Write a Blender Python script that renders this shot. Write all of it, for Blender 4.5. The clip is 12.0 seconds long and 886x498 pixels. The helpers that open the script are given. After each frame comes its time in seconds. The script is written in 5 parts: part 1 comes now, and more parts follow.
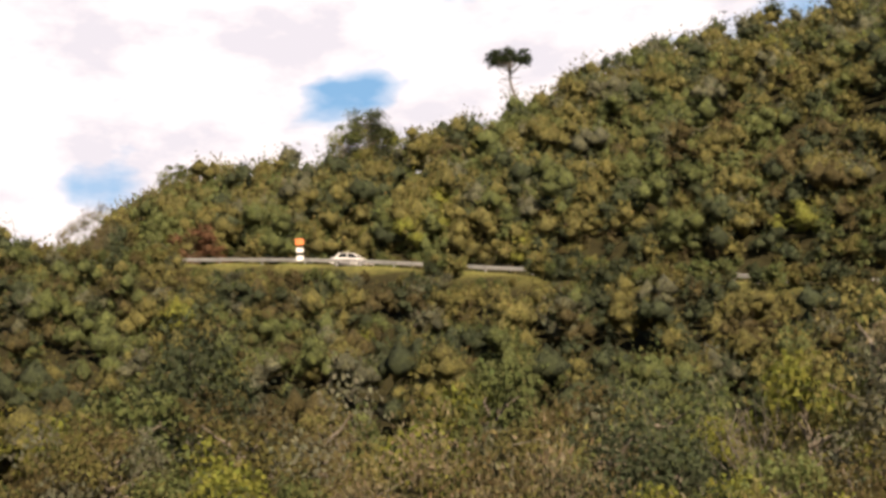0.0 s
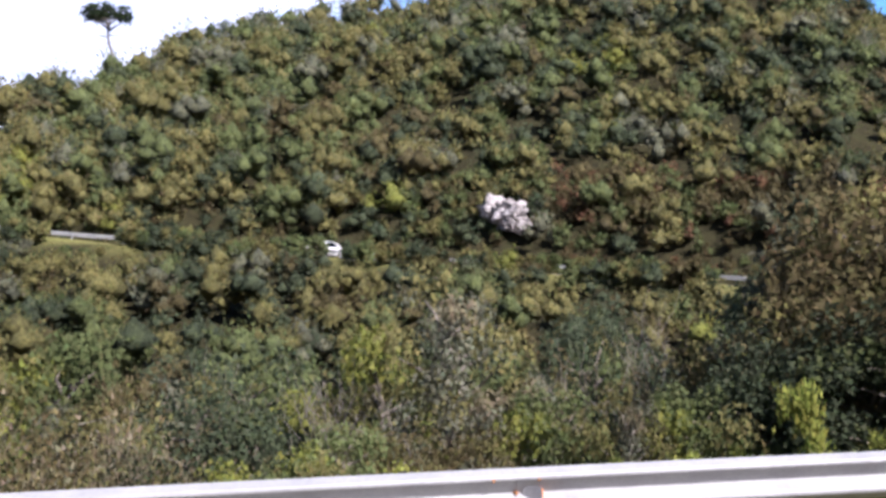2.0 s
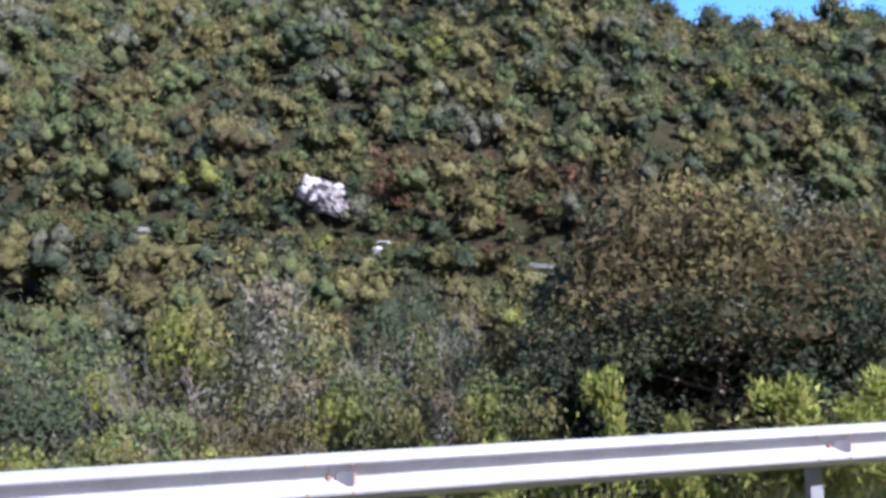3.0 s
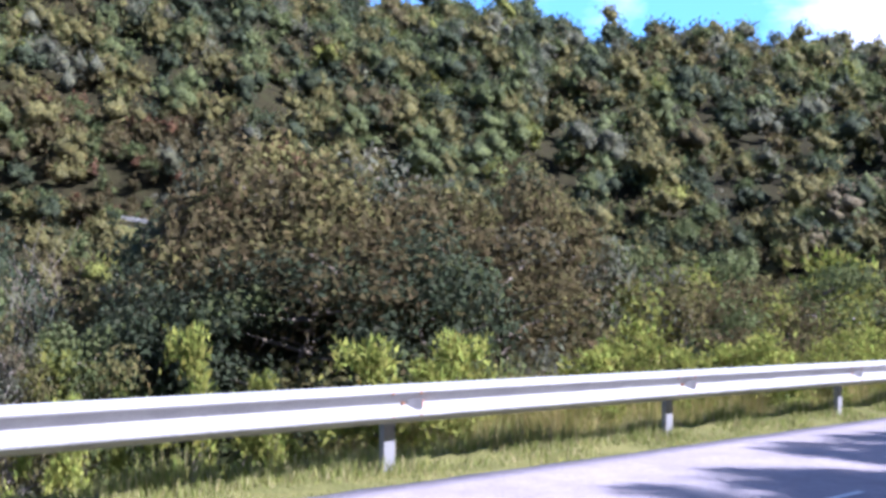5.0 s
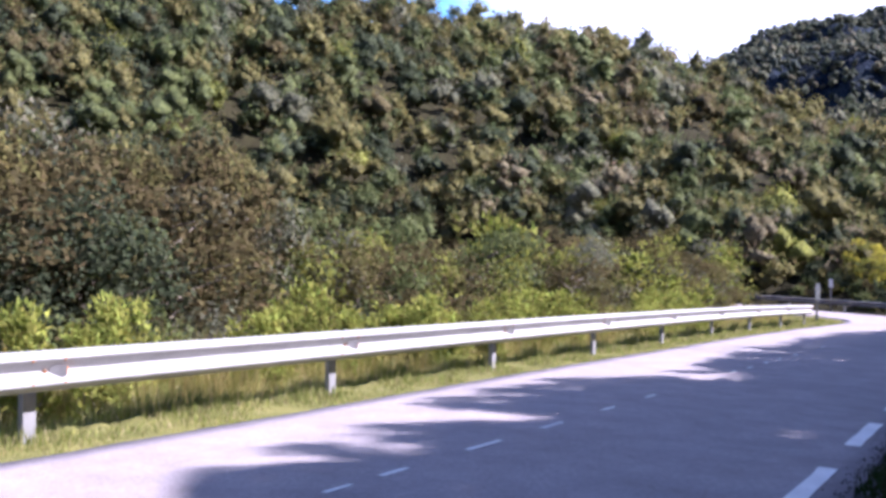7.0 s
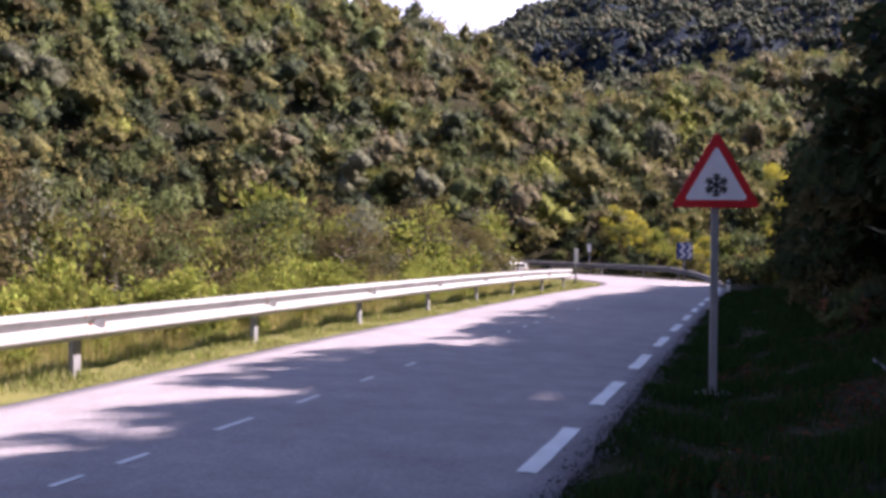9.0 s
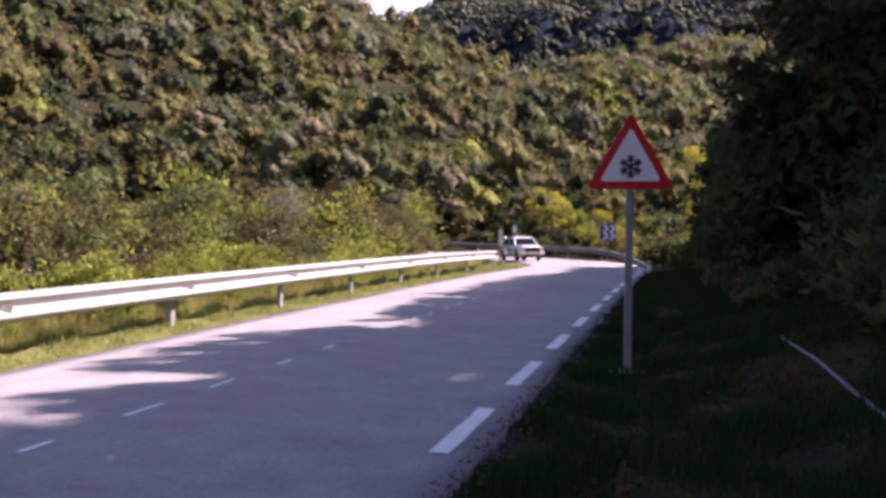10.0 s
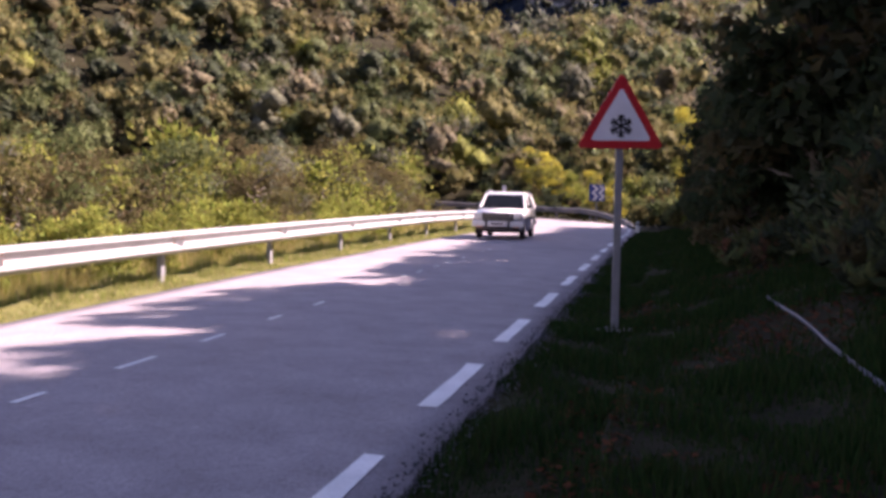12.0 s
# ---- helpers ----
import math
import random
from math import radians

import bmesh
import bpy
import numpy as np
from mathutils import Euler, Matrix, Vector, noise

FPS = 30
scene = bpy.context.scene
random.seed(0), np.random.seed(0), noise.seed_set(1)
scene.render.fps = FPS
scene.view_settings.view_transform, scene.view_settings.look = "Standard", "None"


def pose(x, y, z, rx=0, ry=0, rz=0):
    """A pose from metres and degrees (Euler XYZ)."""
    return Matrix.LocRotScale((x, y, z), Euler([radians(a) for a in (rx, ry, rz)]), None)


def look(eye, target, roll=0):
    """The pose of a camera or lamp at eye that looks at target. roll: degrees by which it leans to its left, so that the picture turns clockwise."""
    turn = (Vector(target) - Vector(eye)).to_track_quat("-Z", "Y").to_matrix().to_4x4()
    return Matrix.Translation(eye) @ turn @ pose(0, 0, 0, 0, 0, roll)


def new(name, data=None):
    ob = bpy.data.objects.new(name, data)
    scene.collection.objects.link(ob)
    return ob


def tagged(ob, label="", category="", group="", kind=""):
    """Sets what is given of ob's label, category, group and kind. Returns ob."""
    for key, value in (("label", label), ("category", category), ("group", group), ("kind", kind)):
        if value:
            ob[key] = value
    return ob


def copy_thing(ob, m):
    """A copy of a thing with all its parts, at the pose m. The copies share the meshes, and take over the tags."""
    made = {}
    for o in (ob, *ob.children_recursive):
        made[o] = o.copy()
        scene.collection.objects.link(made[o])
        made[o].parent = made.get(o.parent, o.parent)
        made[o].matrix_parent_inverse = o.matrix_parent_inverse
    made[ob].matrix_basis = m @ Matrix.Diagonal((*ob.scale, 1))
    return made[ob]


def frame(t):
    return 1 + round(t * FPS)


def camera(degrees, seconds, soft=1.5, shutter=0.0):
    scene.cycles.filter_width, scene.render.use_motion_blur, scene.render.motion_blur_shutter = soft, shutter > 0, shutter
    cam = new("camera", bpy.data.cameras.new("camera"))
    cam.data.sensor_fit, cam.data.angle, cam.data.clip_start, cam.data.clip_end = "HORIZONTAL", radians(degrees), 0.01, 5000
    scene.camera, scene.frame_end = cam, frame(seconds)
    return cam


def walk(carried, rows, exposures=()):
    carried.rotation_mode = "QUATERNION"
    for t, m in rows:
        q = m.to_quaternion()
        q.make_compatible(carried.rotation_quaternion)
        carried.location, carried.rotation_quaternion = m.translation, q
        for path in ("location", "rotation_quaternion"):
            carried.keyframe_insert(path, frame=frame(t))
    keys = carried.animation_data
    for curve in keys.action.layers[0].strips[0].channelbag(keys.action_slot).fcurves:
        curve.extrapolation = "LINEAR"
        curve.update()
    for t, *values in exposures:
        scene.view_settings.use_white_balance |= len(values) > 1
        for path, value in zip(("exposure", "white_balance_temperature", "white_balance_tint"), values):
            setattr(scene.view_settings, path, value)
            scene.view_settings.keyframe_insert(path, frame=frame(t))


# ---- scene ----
cam = camera(46.68, 12.0, soft=3.4)
PATH = [
    (0.0, look((-0.499, 0.009, 1.444), (-0.501, 9.918, 2.793), -3.05)),
    (0.5, look((-0.417, -0.007, 1.423), (0.382, 9.894, 2.581), -3.35)),
    (1.0, look((-0.391, 0.064, 1.464), (0.966, 9.904, 2.614), -2.24)),
    (1.5, look((-0.275, 0.037, 1.463), (2.300, 9.652, 2.416), -2.38)),
    (2.0, look((-0.208, 0.077, 1.475), (3.534, 9.310, 2.348), -3.22)),
    (2.5, look((-0.219, 0.100, 1.490), (4.408, 8.937, 2.192), -3.36)),
    (3.0, look((-0.216, 0.111, 1.489), (5.118, 8.547, 2.110), -2.41)),
    (3.5, look((-0.136, 0.176, 1.479), (5.980, 8.070, 2.016), -1.93)),
    (3.7, look((-0.143, 0.122, 1.496), (6.288, 7.765, 1.955), -1.91)),
    (5.3, look((-0.070, 0.229, 1.444), (8.295, 5.705, 1.628), 0.83)),
    (5.5, look((-0.084, 0.132, 1.483), (8.398, 5.425, 1.677), 1.04)),
    (6.0, look((-0.046, 0.112, 1.462), (8.738, 4.890, 1.598), 1.43)),
    (6.5, look((0.014, 0.080, 1.453), (9.160, 4.122, 1.530), 0.87)),
    (7.0, look((0.081, 0.059, 1.431), (9.585, 3.166, 1.285), 0.99)),
    (7.5, look((0.161, 0.020, 1.450), (9.861, 2.441, 1.238), 0.41)),
    (7.7, look((0.181, 0.036, 1.449), (9.952, 2.154, 1.242), 0.48)),
    (9.3, look((0.306, -0.138, 1.440), (10.266, 0.658, 1.030), 0.31)),
    (9.5, look((0.304, -0.167, 1.422), (10.275, 0.491, 1.032), 0.18)),
    (10.0, look((0.337, -0.196, 1.437), (10.316, 0.078, 0.851), 0.44)),
    (10.5, look((0.315, -0.186, 1.417), (10.293, -0.104, 0.755), 0.87)),
    (11.0, look((0.338, -0.196, 1.412), (10.310, -0.255, 0.669), 0.98)),
    (11.5, look((0.304, -0.198, 1.409), (10.264, -0.118, 0.515), 1.02)),
    (12.0, look((0.279, -0.187, 1.421), (10.230, -0.026, 0.444), 0.99)),
]
walk(cam, PATH, exposures=[(0.0, 0.95, 7000, 18), (1.0, 0.95, 6600, 18), (1.6, 1.2, 5700, 20), (2.5, 1.53, 4800, 28), (3.7, 1.63, 4700, 28), (5.5, 1.88, 4700, 29), (7.5, 1.92, 5200, 33), (9.5, 1.78, 5700, 36), (12.0, 2.0, 6000, 44)])

# ---- light ----
SUN_AZ, SUN_EL = 160.0, 39.0  # clockwise from +y, and above the horizon
sun_way = Vector((math.sin(radians(SUN_AZ)) * math.cos(radians(SUN_EL)), math.cos(radians(SUN_AZ)) * math.cos(radians(SUN_EL)), math.sin(radians(SUN_EL))))
sun = new("sun", bpy.data.lights.new("sun", "SUN"))
sun.data.energy, sun.data.angle, sun.data.color = 5.0, radians(0.6), (1.0, 0.86, 0.66)
sun.matrix_basis = look(sun_way * 50, (0, 0, 0))
world = bpy.data.worlds.new("sky")
scene.world = world
world.use_nodes = True
sky = world.node_tree.nodes.new("ShaderNodeTexSky")
sky.sky_type, sky.sun_disc = "NISHITA", False
sky.sun_elevation, sky.sun_rotation = radians(SUN_EL), radians(SUN_AZ)
back = world.node_tree.nodes["Background"]
back.inputs["Strength"].default_value = 0.045
world.node_tree.links.new(sky.outputs["Color"], back.inputs["Color"])


# ---- materials ----
class Nodes:
    """A new material and short ways to add nodes to it."""

    def __init__(self, name):
        self.mat = bpy.data.materials.new(name)
        self.mat.use_nodes = True
        self.tree = self.mat.node_tree
        self.bsdf = self.tree.nodes["Principled BSDF"]
        self.out = self.tree.nodes["Material Output"]

    def add(self, kind, **given):
        n = self.tree.nodes.new(kind)
        for key, value in given.items():
            n.inputs[key.replace("_", " ")].default_value = value
        return n

    def link(self, a, b):
        self.tree.links.new(a, b)

    def noise(self, scale, detail=5.0, rough=0.6, coords=None):
        n = self.add("ShaderNodeTexNoise", Scale=scale, Detail=detail, Roughness=rough)
        c = coords or self.add("ShaderNodeTexCoord").outputs["Object"]
        self.link(c, n.inputs["Vector"])
        return n.outputs["Fac"]

    def ramp(self, fac, stops):
        n = self.add("ShaderNodeValToRGB")
        e = n.color_ramp.elements
        while len(e) < len(stops):
            e.new(0.5)
        for k, (at, col) in enumerate(stops):
            e[k].position, e[k].color = at, (*col, 1.0)
        self.link(fac, n.inputs["Fac"])
        return n.outputs["Color"]

    def mix(self, a, b, fac, blend="MIX"):
        n = self.tree.nodes.new("ShaderNodeMix")
        n.data_type, n.blend_type = "RGBA", blend
        for value, socket in ((fac, n.inputs[0]), (a, n.inputs[6]), (b, n.inputs[7])):
            if isinstance(value, bpy.types.NodeSocket):
                self.link(value, socket)
            elif isinstance(value, (int, float)):
                socket.default_value = value
            else:
                socket.default_value = (*value, 1.0)
        return n.outputs[2]

    def bump(self, fac, strength, distance):
        n = self.add("ShaderNodeBump", Strength=strength, Distance=distance)
        self.link(fac, n.inputs["Height"])
        self.link(n.outputs["Normal"], self.bsdf.inputs["Normal"])


def surface(name, dark, light, scale, rough=0.8, metal=0.0, bump=0.2, depth=0.01, fine=None, spec=0.5):
    """A surface whose colour wanders between two tones at two scales."""
    n = Nodes(name)
    a = n.noise(scale)
    b = n.noise(fine or scale * 14)
    m = n.tree.nodes.new("ShaderNodeMath")
    m.operation = "MULTIPLY_ADD"
    n.link(a, m.inputs[0])
    m.inputs[1].default_value = 0.6
    m2 = n.tree.nodes.new("ShaderNodeMath")
    m2.operation = "MULTIPLY"
    n.link(b, m2.inputs[0])
    m2.inputs[1].default_value = 0.4
    n.link(m2.outputs[0], m.inputs[2])
    n.link(n.ramp(m.outputs[0], [(0.36, dark), (0.64, light)]), n.bsdf.inputs["Base Color"])
    n.bsdf.inputs["Roughness"].default_value = rough
    n.bsdf.inputs["Metallic"].default_value = metal
    n.bsdf.inputs["Specular IOR Level"].default_value = spec
    if bump:
        n.bump(b, bump, depth)
    return n.mat


def leaf_material(name):
    """Leaves: the tint of each leaf, turned a little per plant, partly let through by light."""
    n = Nodes(name)
    tint = n.tree.nodes.new("ShaderNodeAttribute")
    tint.attribute_name = "tint"
    info = n.tree.nodes.new("ShaderNodeObjectInfo")
    shade = n.add("ShaderNodeHueSaturation")
    m = n.add("ShaderNodeMapRange", To_Min=0.8, To_Max=1.25)
    n.link(info.outputs["Random"], m.inputs["Value"])
    n.link(m.outputs["Result"], shade.inputs["Value"])
    n.link(tint.outputs["Color"], shade.inputs["Color"])
    diffuse, through_light = n.add("ShaderNodeBsdfDiffuse"), n.add("ShaderNodeBsdfTranslucent")
    n.link(shade.outputs["Color"], diffuse.inputs["Color"])
    n.link(shade.outputs["Color"], through_light.inputs["Color"])
    blend = n.add("ShaderNodeMixShader", Fac=0.38)
    n.link(diffuse.outputs["BSDF"], blend.inputs[1])
    n.link(through_light.outputs["BSDF"], blend.inputs[2])
    n.link(blend.outputs["Shader"], n.out.inputs["Surface"])
    return n.mat


def leaf_mass_material():
    """The inside of a bush: close leaves, uneven in tone and relief."""
    n = Nodes("leaf_mass")
    tint = n.tree.nodes.new("ShaderNodeAttribute")
    tint.attribute_name = "tint"
    wide, fine = n.noise(1.6, 3), n.noise(6.0, 6, 0.7)
    tone = n.mix(tint.outputs["Color"], n.ramp(fine, [(0.34, (0.4, 0.4, 0.4)), (0.5, (1.0, 1.0, 1.0)), (0.66, (1.6, 1.6, 1.5))]), 1.0, "MULTIPLY")
    tone = n.mix(tone, n.ramp(wide, [(0.35, (0.72, 0.74, 0.8)), (0.65, (1.2, 1.18, 1.0))]), 1.0, "MULTIPLY")
    n.link(tone, n.bsdf.inputs["Base Color"])
    n.bsdf.inputs["Roughness"].default_value = 0.8
    n.bsdf.inputs["Specular IOR Level"].default_value = 0.12
    n.bump(fine, 1.0, 0.35)
    return n.mat


def asphalt_material():
    n = Nodes("asphalt")
    wide, mid, grit = n.noise(0.25, 4), n.noise(2.2, 6), n.noise(90, 3)
    base = n.ramp(mid, [(0.3, (0.26, 0.228, 0.238)), (0.7, (0.355, 0.318, 0.33))])
    speck = n.noise(26, 4, 0.75)
    base = n.mix(base, (0.15, 0.14, 0.15), n.ramp(wide, [(0.55, (0, 0, 0)), (0.8, (0.7, 0.7, 0.7))]))
    base = n.mix(base, (0.05, 0.05, 0.055), n.ramp(n.noise(1.1, 8, 0.7), [(0.66, (0, 0, 0)), (0.74, (0.8, 0.8, 0.8))]))
    base = n.mix(base, n.ramp(speck, [(0.36, (0.35, 0.35, 0.36)), (0.5, (1, 1, 1)), (0.64, (1.3, 1.3, 1.3))]), 0.28, "MULTIPLY")
    n.link(n.mix(base, n.ramp(grit, [(0.3, (0.5, 0.5, 0.5)), (0.7, (1.25, 1.25, 1.25))]), 0.7, "MULTIPLY"), n.bsdf.inputs["Base Color"])
    n.bsdf.inputs["Roughness"].default_value = 0.85
    n.bsdf.inputs["Specular IOR Level"].default_value = 0.3
    n.bump(grit, 0.35, 0.006)
    return n.mat


def turf(n):
    """How grassy the ground is, kept in its mesh."""
    a = n.tree.nodes.new("ShaderNodeAttribute")
    a.attribute_name = "tint"
    return a.outputs["Fac"]


def ground_material():
    n = Nodes("hillside_soil")
    a, b, c = n.noise(0.09, 6), n.noise(1.4, 7), n.noise(22, 4)
    soil = n.ramp(b, [(0.3, (0.016, 0.014, 0.007)), (0.55, (0.032, 0.029, 0.012)), (0.8, (0.028, 0.036, 0.012))])
    red = n.ramp(b, [(0.3, (0.036, 0.02, 0.011)), (0.7, (0.085, 0.042, 0.023))])
    soil = n.mix(soil, n.ramp(b, [(0.3, (0.10, 0.11, 0.03)), (0.7, (0.24, 0.22, 0.07))]), turf(n))
    base = n.mix(soil, red, n.ramp(a, [(0.68, (0, 0, 0)), (0.76, (1, 1, 1))]))
    n.link(n.mix(base, n.ramp(c, [(0.3, (0.6, 0.6, 0.6)), (0.7, (1.2, 1.2, 1.2))]), 0.8, "MULTIPLY"), n.bsdf.inputs["Base Color"])
    n.bsdf.inputs["Roughness"].default_value = 0.95
    n.bsdf.inputs["Specular IOR Level"].default_value = 0.1
    n.bump(c, 0.6, 0.05)
    return n.mat


def plain(name, colour, rough=0.5, metal=0.0, **more):
    n = Nodes(name)
    n.bsdf.inputs["Base Color"].default_value = (*colour, 1.0)
    n.bsdf.inputs["Roughness"].default_value = rough
    n.bsdf.inputs["Metallic"].default_value = metal
    for key, value in more.items():
        n.bsdf.inputs[key.replace("_", " ")].default_value = value
    return n.mat


LEAF = leaf_material("leaves")
LEAF_MASS = leaf_mass_material()
ASPHALT = asphalt_material()
SOIL = ground_material()
MARK = surface("road_paint", (0.62, 0.62, 0.60), (0.82, 0.82, 0.80), 3.0, 0.7, bump=0.2, depth=0.003)
ZINC = surface("galvanised_steel", (0.25, 0.25, 0.25), (0.34, 0.34, 0.335), 2.5, 0.6, 0.1, bump=0.06, depth=0.004)
ZINC_DULL = surface("weathered_zinc", (0.19, 0.19, 0.20), (0.30, 0.30, 0.30), 4.0, 0.6, 0.3, bump=0.08, depth=0.004)
GRAVEL = surface("grey_grit", (0.05, 0.05, 0.055), (0.16, 0.155, 0.155), 40.0, 0.9)
RUST = surface("rust", (0.16, 0.06, 0.02), (0.36, 0.16, 0.05), 30.0, 0.9)
BARK = surface("grey_bark", (0.10, 0.085, 0.065), (0.20, 0.17, 0.13), 6.0, 0.9, bump=0.6, depth=0.02, spec=0.2)
BARK_PALE = surface("pale_dead_wood", (0.12, 0.105, 0.085), (0.22, 0.195, 0.16), 8.0, 0.85, bump=0.5, depth=0.01, spec=0.2)
LIMESTONE = surface("pale_limestone", (0.16, 0.14, 0.125), (0.52, 0.48, 0.455), 0.9, 0.9, bump=0.9, depth=0.15, fine=7.0, spec=0.2)
SIGN_RED = surface("sign_red", (0.42, 0.010, 0.014), (0.52, 0.016, 0.02), 6.0, 0.4, bump=0.0)
SIGN_WHITE = surface("sign_white", (0.60, 0.60, 0.63), (0.72, 0.72, 0.74), 5.0, 0.45, bump=0.0)
SIGN_BLACK = plain("sign_black", (0.012, 0.012, 0.014), 0.5)
SIGN_BLUE = surface("sign_blue", (0.01, 0.03, 0.16), (0.015, 0.045, 0.24), 6.0, 0.4, bump=0.0)
WHITE_PAINT = surface("white_paint", (0.66, 0.65, 0.62), (0.80, 0.79, 0.76), 7.0, 0.6)
ORANGE_PAINT = surface("orange_paint", (0.62, 0.14, 0.03), (0.74, 0.22, 0.05), 7.0, 0.6)
CAR_WHITE = plain("white_car_paint", (0.78, 0.77, 0.74), 0.28, 0.0, Coat_Weight=0.6)
GLASS = plain("car_glass", (0.02, 0.024, 0.028), 0.06, 0.0)
BUMPER = surface("pale_bumper", (0.5, 0.5, 0.5), (0.62, 0.62, 0.62), 8.0, 0.35, 0.4, bump=0.0)
STEEL_OLD = surface("tarnished_zinc", (0.10, 0.10, 0.105), (0.19, 0.185, 0.18), 3.0, 0.7, 0.2, bump=0.08, depth=0.004)
RUBBER = surface("tyre_rubber", (0.012, 0.012, 0.012), (0.03, 0.03, 0.03), 9.0, 0.9)
CHROME = plain("chrome", (0.75, 0.75, 0.76), 0.15, 1.0)
BLACK_TRIM = plain("black_trim", (0.015, 0.015, 0.016), 0.5)
LAMP_GLASS = plain("headlamp_glass", (0.72, 0.72, 0.70), 0.12, 0.3)
AMBER = plain("amber_lens", (0.70, 0.22, 0.03), 0.25)
RED_LENS = plain("red_lens", (0.45, 0.02, 0.02), 0.25)
HOSE = surface("grey_hose", (0.03, 0.033, 0.05), (0.06, 0.064, 0.09), 5.0, 0.55, bump=0.1)


# ---- mesh helpers ----
def part(name, bm, material, parent=None, label=""):
    me = bpy.data.meshes.new(name)
    bm.normal_update()
    bm.to_mesh(me)
    bm.free()
    me.materials.append(material)
    ob = new(name, me)
    ob.parent = parent
    return tagged(ob, label)


def empty(name, m=None):
    ob = new(name)
    ob.empty_display_size = 0.2
    if m:
        ob.matrix_basis = m
    return ob


def box(bm, size, at=(0, 0, 0), bevel=0.0, turn=None):
    m = Matrix.Translation(at) @ (turn or Matrix()) @ Matrix.Diagonal((*size, 1))
    made = bmesh.ops.create_cube(bm, size=1, matrix=m)["verts"]
    if bevel:
        edges = {e for v in made for e in v.link_edges}
        bmesh.ops.bevel(bm, geom=list(edges), offset=bevel, segments=2, affect="EDGES", profile=0.7)
    return bm


def rod(bm, a, b, r0, r1=None, sides=8):
    a, b = Vector(a), Vector(b)
    turn = (b - a).to_track_quat("Z", "Y").to_matrix().to_4x4()
    bmesh.ops.create_cone(bm, cap_ends=True, segments=sides, radius1=r0, radius2=r0 if r1 is None else r1, depth=(b - a).length, matrix=Matrix.Translation((a + b) / 2) @ turn)
    return bm


def prism(bm, outline, y0, y1, bevel=0.0):
    """A plate: an outline in x and z, from y0 to y1."""
    front = [bm.verts.new((x, y0, z)) for x, z in outline]
    behind = [bm.verts.new((x, y1, z)) for x, z in outline]
    n = len(outline)
    bm.faces.new(front)
    bm.faces.new(behind[::-1])
    sides = [bm.faces.new((front[k], behind[k], behind[(k + 1) % n], front[(k + 1) % n])) for k in range(n)]
    bmesh.ops.recalc_face_normals(bm, faces=bm.faces)
    if bevel:
        rim = {e for f in bm.faces if len(f.verts) == n and f not in sides for e in f.edges}
        bmesh.ops.bevel(bm, geom=list(rim), offset=bevel, segments=2, affect="EDGES")
    return bm


def sheet(name, verts, faces, material, smooth=True, tint=None):
    """A mesh from arrays: verts (n, 3), faces (m, 3 or 4), tint (n, 3)."""
    verts, faces = np.asarray(verts, np.float32), np.asarray(faces, np.int32)
    me = bpy.data.meshes.new(name)
    k = faces.shape[1]
    me.vertices.add(len(verts))
    me.vertices.foreach_set("co", verts.ravel())
    me.loops.add(faces.size)
    me.loops.foreach_set("vertex_index", faces.ravel())
    me.polygons.add(len(faces))
    me.polygons.foreach_set("loop_start", np.arange(0, faces.size, k, dtype=np.int32))
    if smooth:
        me.polygons.foreach_set("use_smooth", np.ones(len(faces), dtype=bool))
    if tint is not None:
        col = np.ones((len(verts), 4), np.float32)
        col[:, :3] = tint
        me.color_attributes.new("tint", "FLOAT_COLOR", "POINT").data.foreach_set("color", col.ravel())
    me.update(calc_edges=True)
    me.materials.append(material)
    return me


# ---- the lie of the land ----
# Road centre from behind the camera, round the bend and back along the far hillside: x, y, z.
ROAD = np.array([
    (-90, 21.9, 1.4), (-60, 15.8, 1.0), (-30, 9.74, 0.5), (0, 3.65, 0.0), (10, 1.62, -0.34), (20, -0.41, -0.72), (30, -2.44, -1.14), (38, -4.1, -1.53),
    (44, -5.05, -1.83), (50, -5.25, -2.13), (56, -4.3, -2.42), (61.2, -2.3, -2.66), (65.6, 0.8, -2.82), (68.8, 5.0, -2.8), (70.7, 10, -2.55), (71.6, 16, -2.05),
    (70.6, 22.5, -1.45), (67.2, 30, -0.75), (62.6, 37.2, 0.2), (55, 47, 2.0), (46.5, 56.8, 3.7), (35, 67.3, 5.8), (22.5, 77, 8.0), (6, 84.5, 10.2), (-9, 89, 12.2),
    (-30, 94, 14.0), (-60, 98, 16.5), (-110, 100, 20)], float)


def spline(points, step):
    """Points along a smooth curve through the given ones, about a step apart."""
    p = np.vstack([2 * points[0] - points[1], points, 2 * points[-1] - points[-2]])
    out = []
    for k in range(1, len(p) - 2):
        a, b, c, d = p[k - 1:k + 3]
        n = max(1, round(np.linalg.norm(c - b) / step))
        t = np.arange(n)[:, None] / n
        la, lb, lc = (max(np.linalg.norm(q), 1e-6) for q in (b - a, c - b, d - c))
        m0 = lb * ((b - a) / la * lb + (c - b) / lb * la) / (la + lb)
        m1 = lb * ((c - b) / lb * lc + (d - c) / lc * lb) / (lb + lc)
        out.append((2 * t**3 - 3 * t**2 + 1) * b + (t**3 - 2 * t**2 + t) * m0 + (3 * t**2 - 2 * t**3) * c + (t**3 - t**2) * m1)
    out.append(p[-2][None])
    return np.vstack(out)


